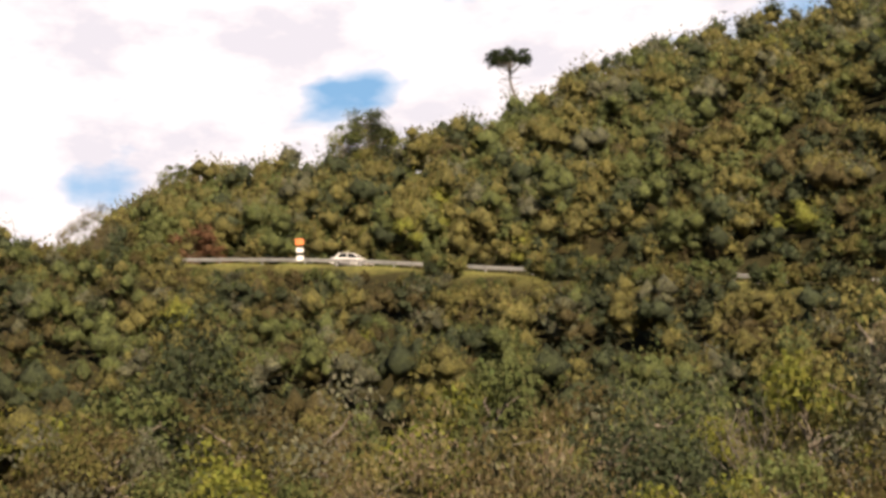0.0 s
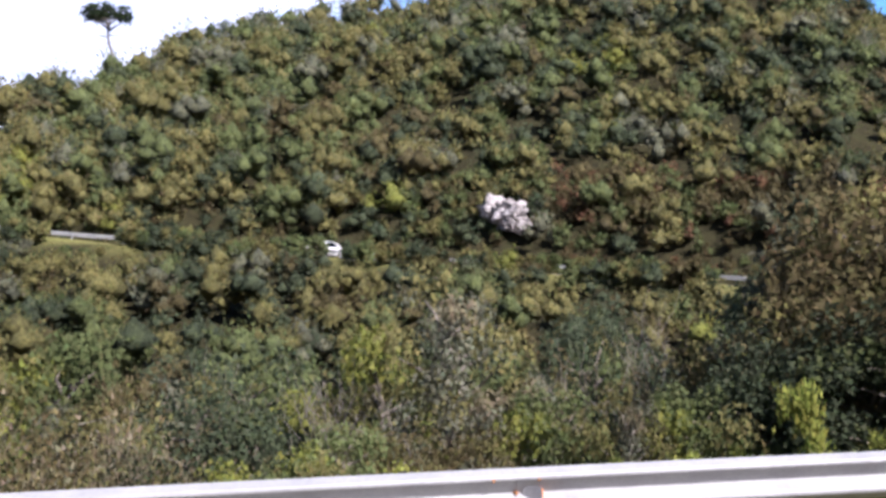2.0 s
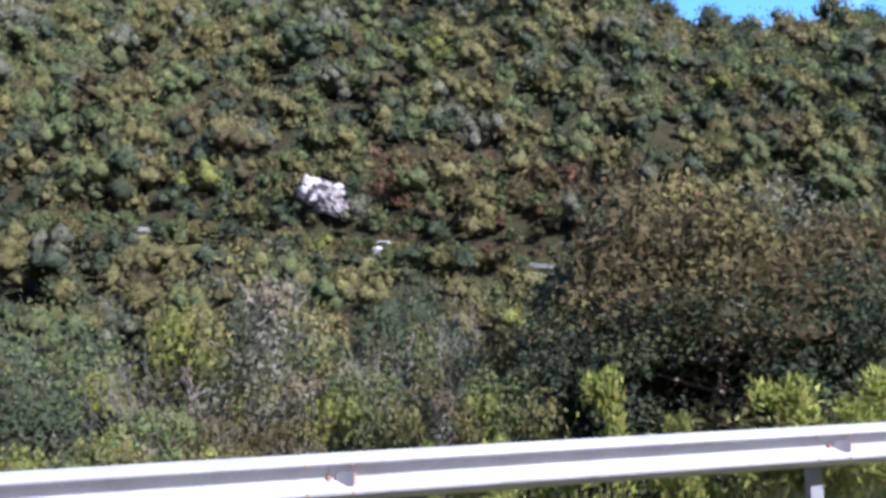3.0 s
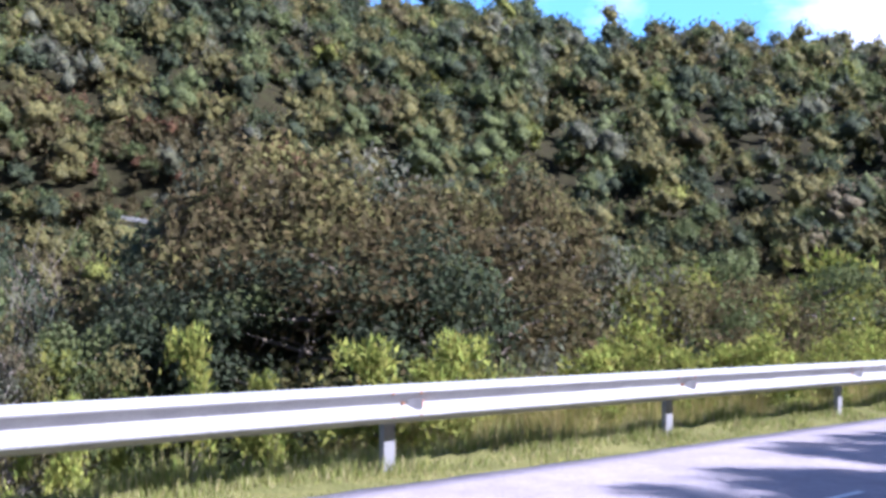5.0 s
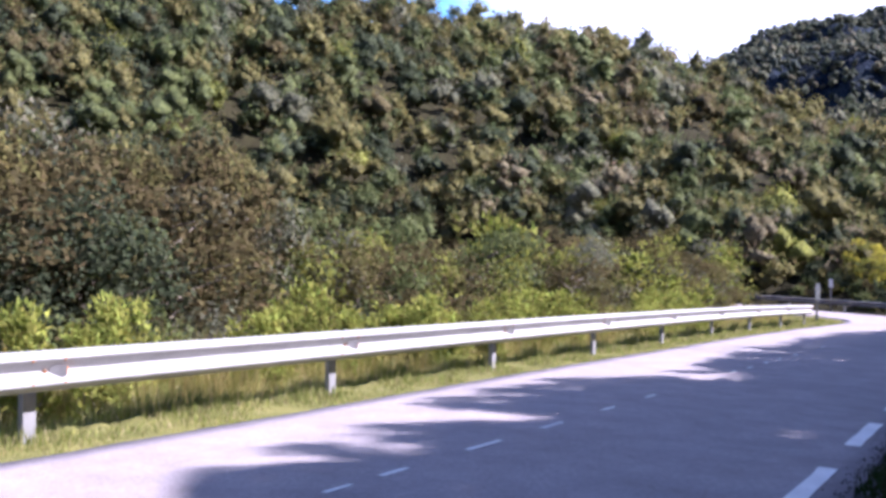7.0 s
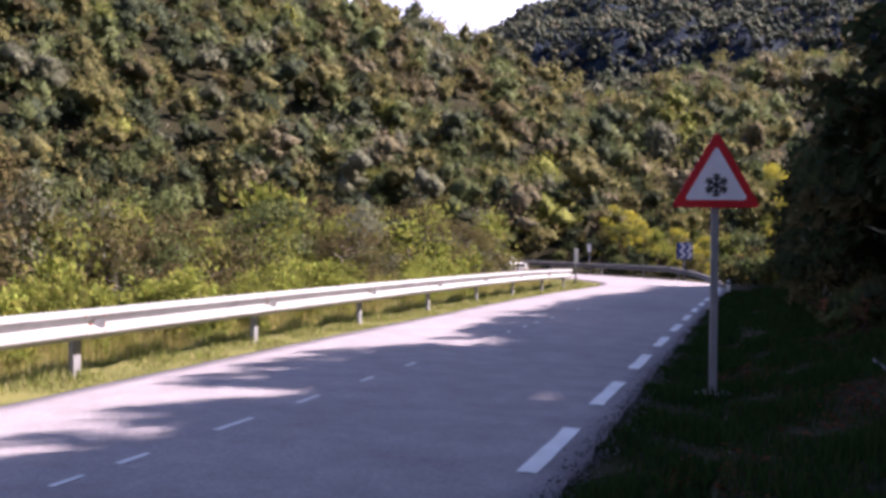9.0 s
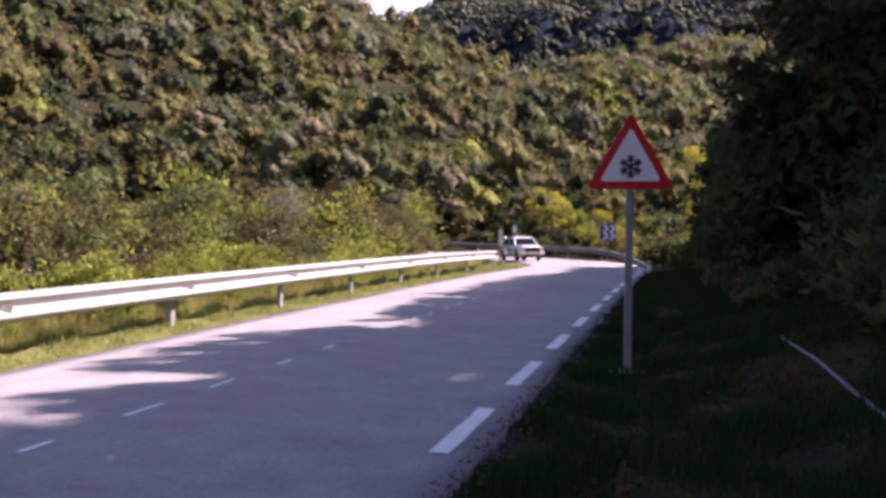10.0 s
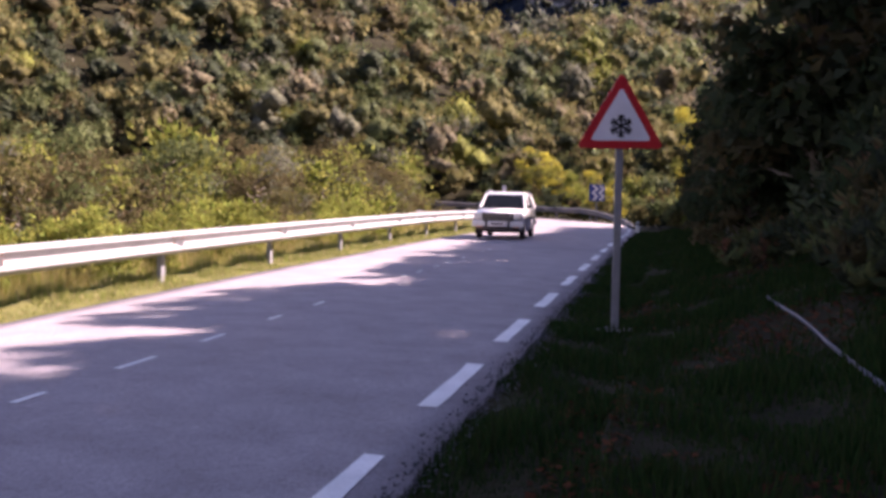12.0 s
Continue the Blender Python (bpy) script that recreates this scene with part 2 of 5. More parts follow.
CENTRE = spline(ROAD, 1.0)
TANGENT = np.gradient(CENTRE, axis=0)
TANGENT /= np.linalg.norm(TANGENT[:, :2], axis=1)[:, None]
LEFT = np.stack([-TANGENT[:, 1], TANGENT[:, 0]], -1)
ALONG = np.concatenate([[0], np.cumsum(np.linalg.norm(np.diff(CENTRE[:, :2], axis=0), axis=1))])
BEND = int(np.argmax(CENTRE[:, 0]))  # the sample at the turn of the bend


def near_road(x, y):
    """For places: distance from the road's centre (left positive), its height there, a height blended from all the road, and the sample."""
    x, y = np.ravel(x), np.ravel(y)
    off, high, blend, which = (np.empty(len(x)) for _ in range(4))
    for s in range(0, len(x), 4000):
        dx, dy = x[s:s + 4000, None] - CENTRE[None, :, 0], y[s:s + 4000, None] - CENTRE[None, :, 1]
        r2 = dx * dx + dy * dy
        k = r2.argmin(1)
        i = np.arange(len(k))
        ahead = dx[i, k] * TANGENT[k, 0] + dy[i, k] * TANGENT[k, 1]
        side = dx[i, k] * LEFT[k, 0] + dy[i, k] * LEFT[k, 1]
        off[s:s + 4000] = np.where(np.abs(ahead) < 1.2, side, np.sign(side) * np.sqrt(r2[i, k]))
        high[s:s + 4000] = CENTRE[k, 2] + ahead.clip(-1, 1) * TANGENT[k, 2]
        w = 1 / (r2 + 4) ** 2
        blend[s:s + 4000] = (w * CENTRE[:, 2]).sum(1) / w.sum(1)
        which[s:s + 4000] = k
    return off, high, blend, which.astype(int)


def smooth(a, b, x):
    t = np.clip((x - a) / (b - a), 0, 1)
    return t * t * (3 - 2 * t)


# Skyline of the woods, by bearing (degrees clockwise from +y): elevation and distance.
SKYLINE = np.array([
    (-60, 6, 150), (-40, 6, 130), (-26, 6.4, 125), (-20, 7.8, 125), (-17, 10.5, 125), (-14, 12.6, 125), (-10, 12.6, 128), (-6, 13.0, 130), (-1, 14.0, 132), (2, 14.4, 132),
    (4.4, 15.3, 130), (7.5, 17.0, 135), (12, 17.9, 142), (17, 18.4, 150), (23, 19.2, 158), (30, 20.0, 165), (38, 20.0, 165), (42, 18.2, 155), (46, 15.4, 150),
    (51, 15.0, 155), (58, 14.4, 165), (65, 13.2, 172), (72, 12.5, 180), (77, 11.8, 186), (82.5, 10.5, 190), (86, 9.2, 195), (90.5, 7.0, 205), (93, 6.7, 225), (97, 7.3, 240),
    (103, 7.8, 250), (110, 8, 250), (125, 8, 250), (150, 8, 250)])
EYE_Z = 1.45
CANOPY = 4.2
far_part = np.arange(len(CENTRE)) >= BEND - 14
bear = np.degrees(np.arctan2(CENTRE[:, 0], CENTRE[:, 1]))
order = np.argsort(bear[far_part])
FAR_BEAR, FAR_DIST, FAR_Z = bear[far_part][order], np.hypot(CENTRE[far_part][:, 0], CENTRE[far_part][:, 1])[order], CENTRE[far_part][order][:, 2]


def land(x, y):
    """The height of the ground."""
    shape = np.shape(x)
    x, y = np.ravel(np.asarray(x, float)), np.ravel(np.asarray(y, float))
    off, high, blend, k = near_road(x, y)
    r, d, th = np.abs(off), np.hypot(x, y), np.degrees(np.arctan2(x, y))
    wob = 0.5 * np.sin(x * 0.31 + 1.3 * np.sin(y * 0.17)) + 0.5 * np.sin(y * 0.27 + 1.7 * np.sin(x * 0.13))
    # valley side
    drop = 13.0 * (1 - np.exp(-np.maximum(r - 4.3, 0) * 0.55 / 13.0))
    valley = blend - drop + 0.5 * wob * smooth(6, 14, r)
    # far hillside, up to its skyline and down behind it
    el, dist = np.interp(th, SKYLINE[:, 0], SKYLINE[:, 1]), np.interp(th, SKYLINE[:, 0], SKYLINE[:, 2])
    road_d, road_z = np.interp(th, FAR_BEAR, FAR_DIST), np.interp(th, FAR_BEAR, FAR_Z)
    top = EYE_Z + np.tan(np.radians(el)) * dist - CANOPY
    t = (d - road_d) / (dist - road_d)
    hill = road_z + (top - road_z) * np.where(t < 1, 0.25 * np.sin(np.clip(t, 0, 1) * np.pi / 2) + 0.75 * np.clip(t, 0, 1), 1 - 0.35 * (t - 1)) + 1.2 * wob * smooth(0.05, 0.3, t) * smooth(1.0, 0.8, t)
    hill = np.maximum(hill, -25)
    # bank at the near road's right side
    v = r - 2.5
    bank = blend + np.interp(v, [0, 1.2, 2.1, 3.3, 4.5, 5.5, 8, 14, 40, 90, 200], [0, 0.06, 0.2, 0.7, 3.4, 5.9, 8.0, 11, 21, 36, 50]) + 0.45 * wob * smooth(3, 6, v)
    mixed = np.where(k < BEND - 14, 1.0, 0.0) * smooth(97.5, 103, th) * smooth(62, 42, d) + np.where(th < -62, 1.0, 0.0)
    mixed = np.maximum(mixed, np.where(k < BEND - 14, smooth(52, 42, d), 0.0))
    mixed = np.where((th > 135) | (th < -62), 1.0, mixed)
    outer = hill * (1 - mixed) + bank * mixed
    z = np.where(off > 0, valley, outer)
    z = high + (z - high) * np.where(off > 0, smooth(4.0, 8.0, r), np.where(mixed > 0.5, smooth(3.0, 4.2, r), smooth(3.2, 7.0, r)))
    z = z - np.where((off > 0) & (k < BEND - 10), 0.62 * smooth(3.4, 4.3, r) * smooth(10, 6, r), 0.0)
    z = np.where(r < 3.4, high - 0.05, z)
    return z.reshape(shape)


def land_at(x, y):
    return float(land(np.array([x]), np.array([y]))[0])


# ---- ground, mountain, sky ----
def turf_at(v):
    off, _, _, _ = near_road(v[:, 0], v[:, 1])
    t = smooth(2.0, 2.6, off) * smooth(6.5, 4.6, off) 
    return t[:, None].repeat(3, 1)


def polar_sheet(name, bearings, dists, height, material, grassy=False):
    th, d = np.meshgrid(np.radians(bearings), dists, indexing="ij")
    x, y = d * np.sin(th), d * np.cos(th)
    v = np.stack([x, y, height(x, y)], -1).reshape(-1, 3)
    n, m = th.shape
    a = (np.arange(n - 1)[:, None] * m + np.arange(m - 1)[None]).ravel()
    return sheet(name, v, np.stack([a, a + 1, a + m + 1, a + m], -1), material, tint=turf_at(v) if grassy else None)


bearings = np.concatenate([np.arange(-236, -40, 3.0), np.arange(-40, 121, 0.5), np.arange(121, 124.5, 3.0)])
dists = np.concatenate([[0.05], np.geomspace(0.8, 260, 200), [320, 450, 700, 1500, 4000]])
tagged(new("ground", polar_sheet("ground", bearings, dists, land, SOIL, True)), "brown and reddish hillside soil under scrub", "ground", kind="structure")


def mountain_height(x, y):
    """Steep and shaded below, easing into a sunlit upper slope."""
    th, d = np.degrees(np.arctan2(x, y)), np.hypot(x, y)
    el = np.interp(th, [70, 80, 86, 88.5, 91, 95, 100, 106, 115, 130], [3, 6.5, 8.8, 10.3, 11.0, 11.4, 12.4, 13.4, 14, 10])
    brow = el * np.interp(th, [70, 86, 90, 96, 101, 106, 130], [0.8, 0.85, 0.83, 0.8, 0.7, 0.66, 0.7]) + 0.25 * np.sin(th * 1.7)
    low, top = EYE_Z + np.tan(np.radians(brow)) * 405, EYE_Z + np.tan(np.radians(el)) * 600
    wob = 2.2 * np.sin(th * 0.9 + d * 0.06) + 1.2 * np.sin(th * 2.3 + 3 * np.sin(d * 0.04))
    step = 7.0 * smooth(0.55, 0.62, (d - 405) / 195 + 0.04 * np.sin(th * 1.3)) - 7.0 * smooth(0, 1, (d - 405) / 195)
    z = np.where(d < 405, -10 + (low + 10) * np.clip((d - 330) / 75, 0, 1), low + (top - low) * np.clip((d - 405) / 195, 0, 1) + step)
    return np.where(d > 600, top - 0.35 * (d - 600), z) + wob * smooth(330, 360, d) * smooth(605, 585, d)


def mountain_material():
    n = Nodes("wooded_mountain")
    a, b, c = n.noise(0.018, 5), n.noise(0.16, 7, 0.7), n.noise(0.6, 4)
    # dark blue tones: distance haze and shade put into the base colour
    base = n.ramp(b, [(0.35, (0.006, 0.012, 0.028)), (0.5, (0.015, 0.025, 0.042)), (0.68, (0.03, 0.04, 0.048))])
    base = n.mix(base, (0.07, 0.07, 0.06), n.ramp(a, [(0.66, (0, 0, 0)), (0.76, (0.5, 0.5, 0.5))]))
    n.link(base, n.bsdf.inputs["Base Color"])
    n.bsdf.inputs["Roughness"].default_value = 0.95
    n.bsdf.inputs["Specular IOR Level"].default_value = 0.1
    n.bump(c, 1.0, 3.0)
    return n.mat


MOUNTAIN = mountain_material()
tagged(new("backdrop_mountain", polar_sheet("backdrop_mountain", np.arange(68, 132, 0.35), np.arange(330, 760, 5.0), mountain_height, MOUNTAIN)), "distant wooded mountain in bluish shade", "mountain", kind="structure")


def cloud_material():
    n = Nodes("cloud_veil")
    co = n.add("ShaderNodeTexCoord").outputs["Object"]
    flat = n.add("ShaderNodeMapping")
    flat.inputs["Scale"].default_value = (1, 1, 2.2)
    n.link(co, flat.inputs["Vector"])
    big, soft = n.noise(0.0016, 6, 0.55, flat.outputs["Vector"]), n.noise(0.0034, 5, 0.6, flat.outputs["Vector"])
    glow = n.add("ShaderNodeEmission", Strength=0.6)
    clear = n.add("ShaderNodeBsdfTransparent")
    cover = n.tree.nodes.new("ShaderNodeAttribute")
    cover.attribute_name = "tint"
    add = n.tree.nodes.new("ShaderNodeMath")
    add.operation = "ADD"
    n.link(big, add.inputs[0])
    n.link(cover.outputs["Fac"], add.inputs[1])
    blend = n.add("ShaderNodeMixShader")
    # thin veil shows blue, thick cloud white with pale grey
    thick = n.ramp(add.outputs[0], [(0.84, (0, 0, 0)), (1.06, (1, 1, 1))])
    white = n.ramp(soft, [(0.38, (0.74, 0.75, 0.82)), (0.56, (1.0, 0.97, 0.97))])
    n.link(n.mix((0.26, 0.62, 1.0), white, thick), glow.inputs["Color"])
    n.link(n.ramp(add.outputs[0], [(0.84, (0.55, 0.55, 0.55)), (1.06, (1, 1, 1))]), blend.inputs["Fac"])
    n.link(clear.outputs["BSDF"], blend.inputs[1])
    n.link(glow.outputs["Emission"], blend.inputs[2])
    n.link(blend.outputs["Shader"], n.out.inputs["Surface"])
    return n.mat


def clouds():
    th, el = np.meshgrid(np.arange(-80, 126, 2.0), np.arange(-1, 30, 1.0), indexing="ij")
    t, e = np.radians(th), np.radians(el)
    v = 2600 * np.stack([np.sin(t) * np.cos(e), np.cos(t) * np.cos(e), np.sin(e)], -1).reshape(-1, 3)
    # thick over the far road's end, clear above the spur, hazy towards the sun
    cover = np.interp(th, [-80, 10, 22, 32, 42, 62, 72, 80, 88, 126], [0.66, 0.64, 0.52, 0.30, 0.16, 0.22, 0.42, 0.62, 0.8, 0.8])
    # a hole of blue beside the round tree
    hole = np.exp(-(((th + 5.0) / 3.4) ** 2 + ((el - 16.8) / 1.5) ** 2)) + 0.7 * np.exp(-(((th + 19) / 3) ** 2 + ((el - 12) / 2.0) ** 2))
    cover = cover * smooth(29, 22, el) - 0.1 * smooth(20, 28, el)
    cover = (cover - 0.5 * hole).reshape(-1, 1).repeat(3, 1)
    n, m = th.shape
    a = (np.arange(n - 1)[:, None] * m + np.arange(m - 1)[None]).ravel()
    me = sheet("backdrop_clouds", v, np.stack([a, a + m, a + m + 1, a + 1], -1), cloud_material(), tint=cover)
    ob = tagged(new("backdrop_clouds", me), "white and pale grey cloud with gaps of blue", "clouds", kind="structure")
    ob.visible_shadow = False


clouds()


# ---- road ----
def strip(points, left, offsets, drop=0.0):
    """Verts and faces of a ribbon along points at the given offsets (to the left) and lifts."""
    rows = [np.concatenate([points[:, :2] + left * o, points[:, 2:] + lift], 1) for o, lift in offsets]
    v = np.stack(rows, 1).reshape(-1, 3)
    m = len(offsets)
    n = len(points)
    a = (np.arange(n - 1)[:, None] * m + np.arange(m - 1)[None]).ravel()
    return v, np.stack([a, a + m, a + m + 1, a + 1], -1)


def road():
    rng = np.random.default_rng(3)
    fine = spline(ROAD, 0.35)
    tan = np.gradient(fine, axis=0)
    tan /= np.linalg.norm(tan[:, :2], axis=1)[:, None]
    left = np.stack([-tan[:, 1], tan[:, 0]], -1)
    # frayed edges: the outermost line of verts wanders
    offs = [(-2.52, -0.12), (-2.5, -0.005), (-2.2, 0.0), (-1.2, 0.02), (0, 0.035), (1.2, 0.02), (2.2, 0.0), (2.5, -0.005), (2.52, -0.12)]
    v, f = strip(fine, left, offs)
    v = v.reshape(len(fine), len(offs), 3)
    s = np.arange(len(fine))
    for cols, sign in (((0, 1), -1), ((7, 8), 1)):
        wander = 0.012 * np.sin(s * 0.21 + sign) + 0.012 * rng.standard_normal(len(fine))
        for c in cols:
            v[:, c, :2] += left * (sign * wander)[:, None]
    ob = tagged(new("road", sheet("road", v.reshape(-1, 3), f, ASPHALT)), "worn light grey asphalt mountain road", "road", kind="structure")
    return ob


ROAD_OB = road()


def on_road(u, v):
    """A place on the straight near road: u metres along from the foot of the origin, v metres to the left of the right-hand datum line."""
    x = 0.98 * u + 0.199 * v
    y = -0.199 * u + 0.98 * v
    return x, y


def lift(x, y):
    off, high, _, _ = near_road(np.array([x]), np.array([y]))
    return float(high[0] + 0.035 * max(0.0, 1 - abs(off[0]) / 2.4))


def dashes():
    """Painted dashes of the right edge, and thin premarks on the middle."""
    rng = random.Random(5)

    def dash(name, s, length, width, offset):
        bm = bmesh.new()
        steps = max(2, int(length / 0.4) + 1)
        rows = []
        for k in range(steps):
            at = s + length * k / (steps - 1)
            c = [np.interp(at, ALONG, CENTRE[:, i]) for i in range(3)]
            l = [np.interp(at, ALONG, LEFT[:, i]) for i in range(2)]
            rows.append([(c[0] + l[0] * (offset + w), c[1] + l[1] * (offset + w), c[2] + 0.035 * (1 - abs(offset + w) / 2.4) + 0.006) for w in (-width / 2 + rng.uniform(-0.008, 0.008), width / 2 + rng.uniform(-0.008, 0.008))])
        vs = [[bm.verts.new(p) for p in r] for r in rows]
        for a, b in zip(vs, vs[1:]):
            bm.faces.new((a[0], b[0], b[1], a[1]))
        bmesh.ops.recalc_face_normals(bm, faces=bm.faces)
        if bm.faces and sum(f.normal.z for f in bm.faces) < 0:
            bmesh.ops.reverse_faces(bm, faces=bm.faces)
        return part(name, bm, MARK, ROAD_OB)

    zero = float(ALONG[np.argmin(np.hypot(CENTRE[:, 0], CENTRE[:, 1] - 3.65))])
    for k in range(-6, 17):
        dash("edge_dash", zero + 7.33 + 2.88 * k, 1.66, 0.13, -2.24)
    for u, length in ((1.0, 0.5), (2.9, 0.5), (4.4, 0.5), (5.45, 0.3), (6.08, 0.33), (7.3, 0.56), (8.68, 0.46), (10.2, 0.33), (11.55, 0.33), (15.4, 0.28), (16.4, 0.28), (17.6, 0.28), (18.6, 0.28), (20.0, 0.3), (23.0, 0.3)):
        dash("centre_premark", zero + u + 0.4, length, 0.055, 0.17)


# ---- guardrails ----
def wave_profile():
    """Section of a two-wave beam: out (towards the road) and up from its middle."""
    return [(0.0, 0.155), (0.006, 0.153), (0.080, 0.118), (0.085, 0.108), (0.085, 0.098), (0.079, 0.088), (0.006, 0.012), (0.0, 0.004), (0.0, -0.006), (0.006, -0.012), (0.079, -0.066), (0.085, -0.078), (0.085, -0.094), (0.079, -0.104), (0.006, -0.152), (0.0, -0.155)]


def guardrail(label, stations, offset, facing, flare=False, steel=ZINC, height=0.525, every=4.0, dip=0.0):
    """A steel guardrail along the road between two stations: posts, spacer blocks, and beams of one bay each. facing: -1 faces right."""
    thing = empty("guardrail")
    tagged(thing, label, "guardrail")
    count = int((stations[1] - stations[0]) / every)
    point = lambda s: Vector([np.interp(s, ALONG, CENTRE[:, i]) for i in range(3)])
    side = lambda s: Vector((np.interp(s, ALONG, LEFT[:, 0]), np.interp(s, ALONG, LEFT[:, 1]), 0)).normalized()
    profile = wave_profile()
    post_me = block_me = bolt_me = None
    for k in range(count + 1):
        s = stations[0] + every * k
        base = point(s) + side(s) * offset
        face = side(s) * facing
        yaw = math.atan2(face.y, face.x)
        m = Matrix.Translation(base) @ Matrix.Rotation(yaw, 4, "Z")
        if post_me is None:
            bm = bmesh.new()
            # a C post: web and two flanges
            box(bm, (0.006, 0.12, 1.15), (0.0, 0, 0.075), 0.0)
            box(bm, (0.055, 0.006, 1.15), (-0.03, 0.057, 0.075), 0.0)
            box(bm, (0.055, 0.006, 1.15), (-0.03, -0.057, 0.075), 0.0)
            post = part("post", bm, ZINC_DULL, thing)
            post_me = post.data
            bm = bmesh.new()
            prism(bm, [(0.0, -0.09), (0.13, -0.055), (0.15, -0.02), (0.15, 0.02), (0.13, 0.055), (0.0, 0.09)], -0.06, 0.06, 0.008)
            block = part("spacer_block", bm, ZINC_DULL, thing)
            block_me = block.data
            bm = bmesh.new()
            rod(bm, (0, 0, 0), (0.028, 0, 0), 0.018, 0.012, 8)
            bolt = part("bolt", bm, RUST, thing, "rusty bolt head")
            bolt_me = bolt.data
        else:
            post, block, bolt = new("post", post_me), new("spacer_block", block_me), new("bolt", bolt_me)
            for o in (post, block, bolt):
                o.parent = thing
        sunk = dip * max(0.0, 1 - every * k / 9.0) ** 1.3
        m = Matrix.Translation((0, 0, -sunk)) @ m
        post.matrix_basis = m
        block.matrix_basis = m @ Matrix.Translation((0.0, 0, height))
        bolt.matrix_basis = m @ Matrix.Translation((0.152, 0, height))
    if facing < 0 and steel is ZINC and offset > 3:
        body_me = lens_me = None
        for k in range(count + 1):
            s = stations[0] + every * k + 0.12
            face = side(s) * facing
            base = point(s) + side(s) * offset + face * 0.155 + Vector((0, 0, height))
            m = Matrix.Translation(base) @ Matrix.Rotation(math.atan2(face.y, face.x), 4, "Z")
            if body_me is None:
                bm = bmesh.new()
                prism(bm, [(0.0, -0.035), (0.09, -0.045), (0.095, 0.045), (0.0, 0.035)], -0.075, 0.03, 0.006)
                for v in bm.verts:
                    if v.co.y < -0.03:
                        v.co.x *= 0.25
                holder = part("reflector", bm, ZINC_DULL, thing, "grey wedge-shaped reflector holder")
                body_me = holder.data
                bm = bmesh.new()
                box(bm, (0.07, 0.008, 0.06), (0.05, 0.036, 0.0), 0.002)
                lens_me = part("lens", bm, AMBER, holder, "amber reflector lens").data
            else:
                holder = new("reflector", body_me)
                holder.parent = thing
                new("lens", lens_me).parent = holder
            holder.matrix_basis = m
    for k in range(count):
        bm = bmesh.new()
        rows = []
        steps = 5
        for j in range(steps):
            s = stations[0] + every * k + (every + (0.12 if k < count - 1 else 0.35)) * j / (steps - 1) - (0.0 if k else 0.3 * (1 - j / (steps - 1)))
            face = side(s) * facing
            base = point(s) + side(s) * offset + face * (0.15 + (0.003 if k % 2 else 0.0)) + Vector((0, 0, height - dip * max(0.0, 1 - (s - stations[0]) / 9.0) ** 1.3))
            rows.append([bm.verts.new(base + face * o + Vector((0, 0, h))) for o, h in profile])
        for a, b in zip(rows, rows[1:]):
            for q in range(len(profile) - 1):
                bm.faces.new((a[q], a[q + 1], b[q + 1], b[q]))
        bmesh.ops.recalc_face_normals(bm, faces=bm.faces)
        bmesh.ops.solidify(bm, geom=bm.faces[:], thickness=0.004)
        beam = part("beam", bm, steel, thing)
        # splice bolts at the beam's end
        s = stations[0] + every * (k + 1)
        for du in (-0.16, 0.14):
            for h in (0.09, -0.09):
                o = new("bolt", bolt_me)
                o.parent = thing
                face = side(s + du) * facing
                base = point(s + du) + side(s + du) * offset + face * 0.228 + Vector((0, 0, height + h - dip * max(0.0, 1 - (s + du - stations[0]) / 9.0) ** 1.3))
                o.matrix_basis = Matrix.Translation(base) @ Matrix.Rotation(math.atan2(face.y, face.x), 4, "Z") @ Matrix.Diagonal((0.6, 0.8, 0.8, 1))
    return thing


def station(x, y):
    return float(ALONG[np.argmin(np.hypot(CENTRE[:, 0] - x, CENTRE[:, 1] - y))])


def at_bearing(th, d):
    return d * math.sin(radians(th)), d * math.cos(radians(th))


# ---- signs and posts ----
def rounded_triangle(side, radius, inset=0.0):
    """Outline of a triangle with rounded corners, point up, centred on its base's middle."""
    h = side * math.sqrt(3) / 2
    corners = [(-side / 2, 0), (side / 2, 0), (0, h)]
    mid = (0, h / 3)
    pts = []
    rr = max(radius - inset, 0.004)
    reach = (2 * h / 3 - 2 * radius) 
    for k, start in ((0, 150), (1, 270), (2, 30)):
        cx, cy = corners[k]
        ux, uy = (cx - mid[0]) / (2 * h / 3), (cy - mid[1]) / (2 * h / 3)
        px, py = mid[0] + ux * reach, mid[1] + uy * reach
        for j in range(7):
            a = radians(start + 120 * j / 6)
            pts.append((px + rr * math.cos(a), py + rr * math.sin(a)))
    return pts


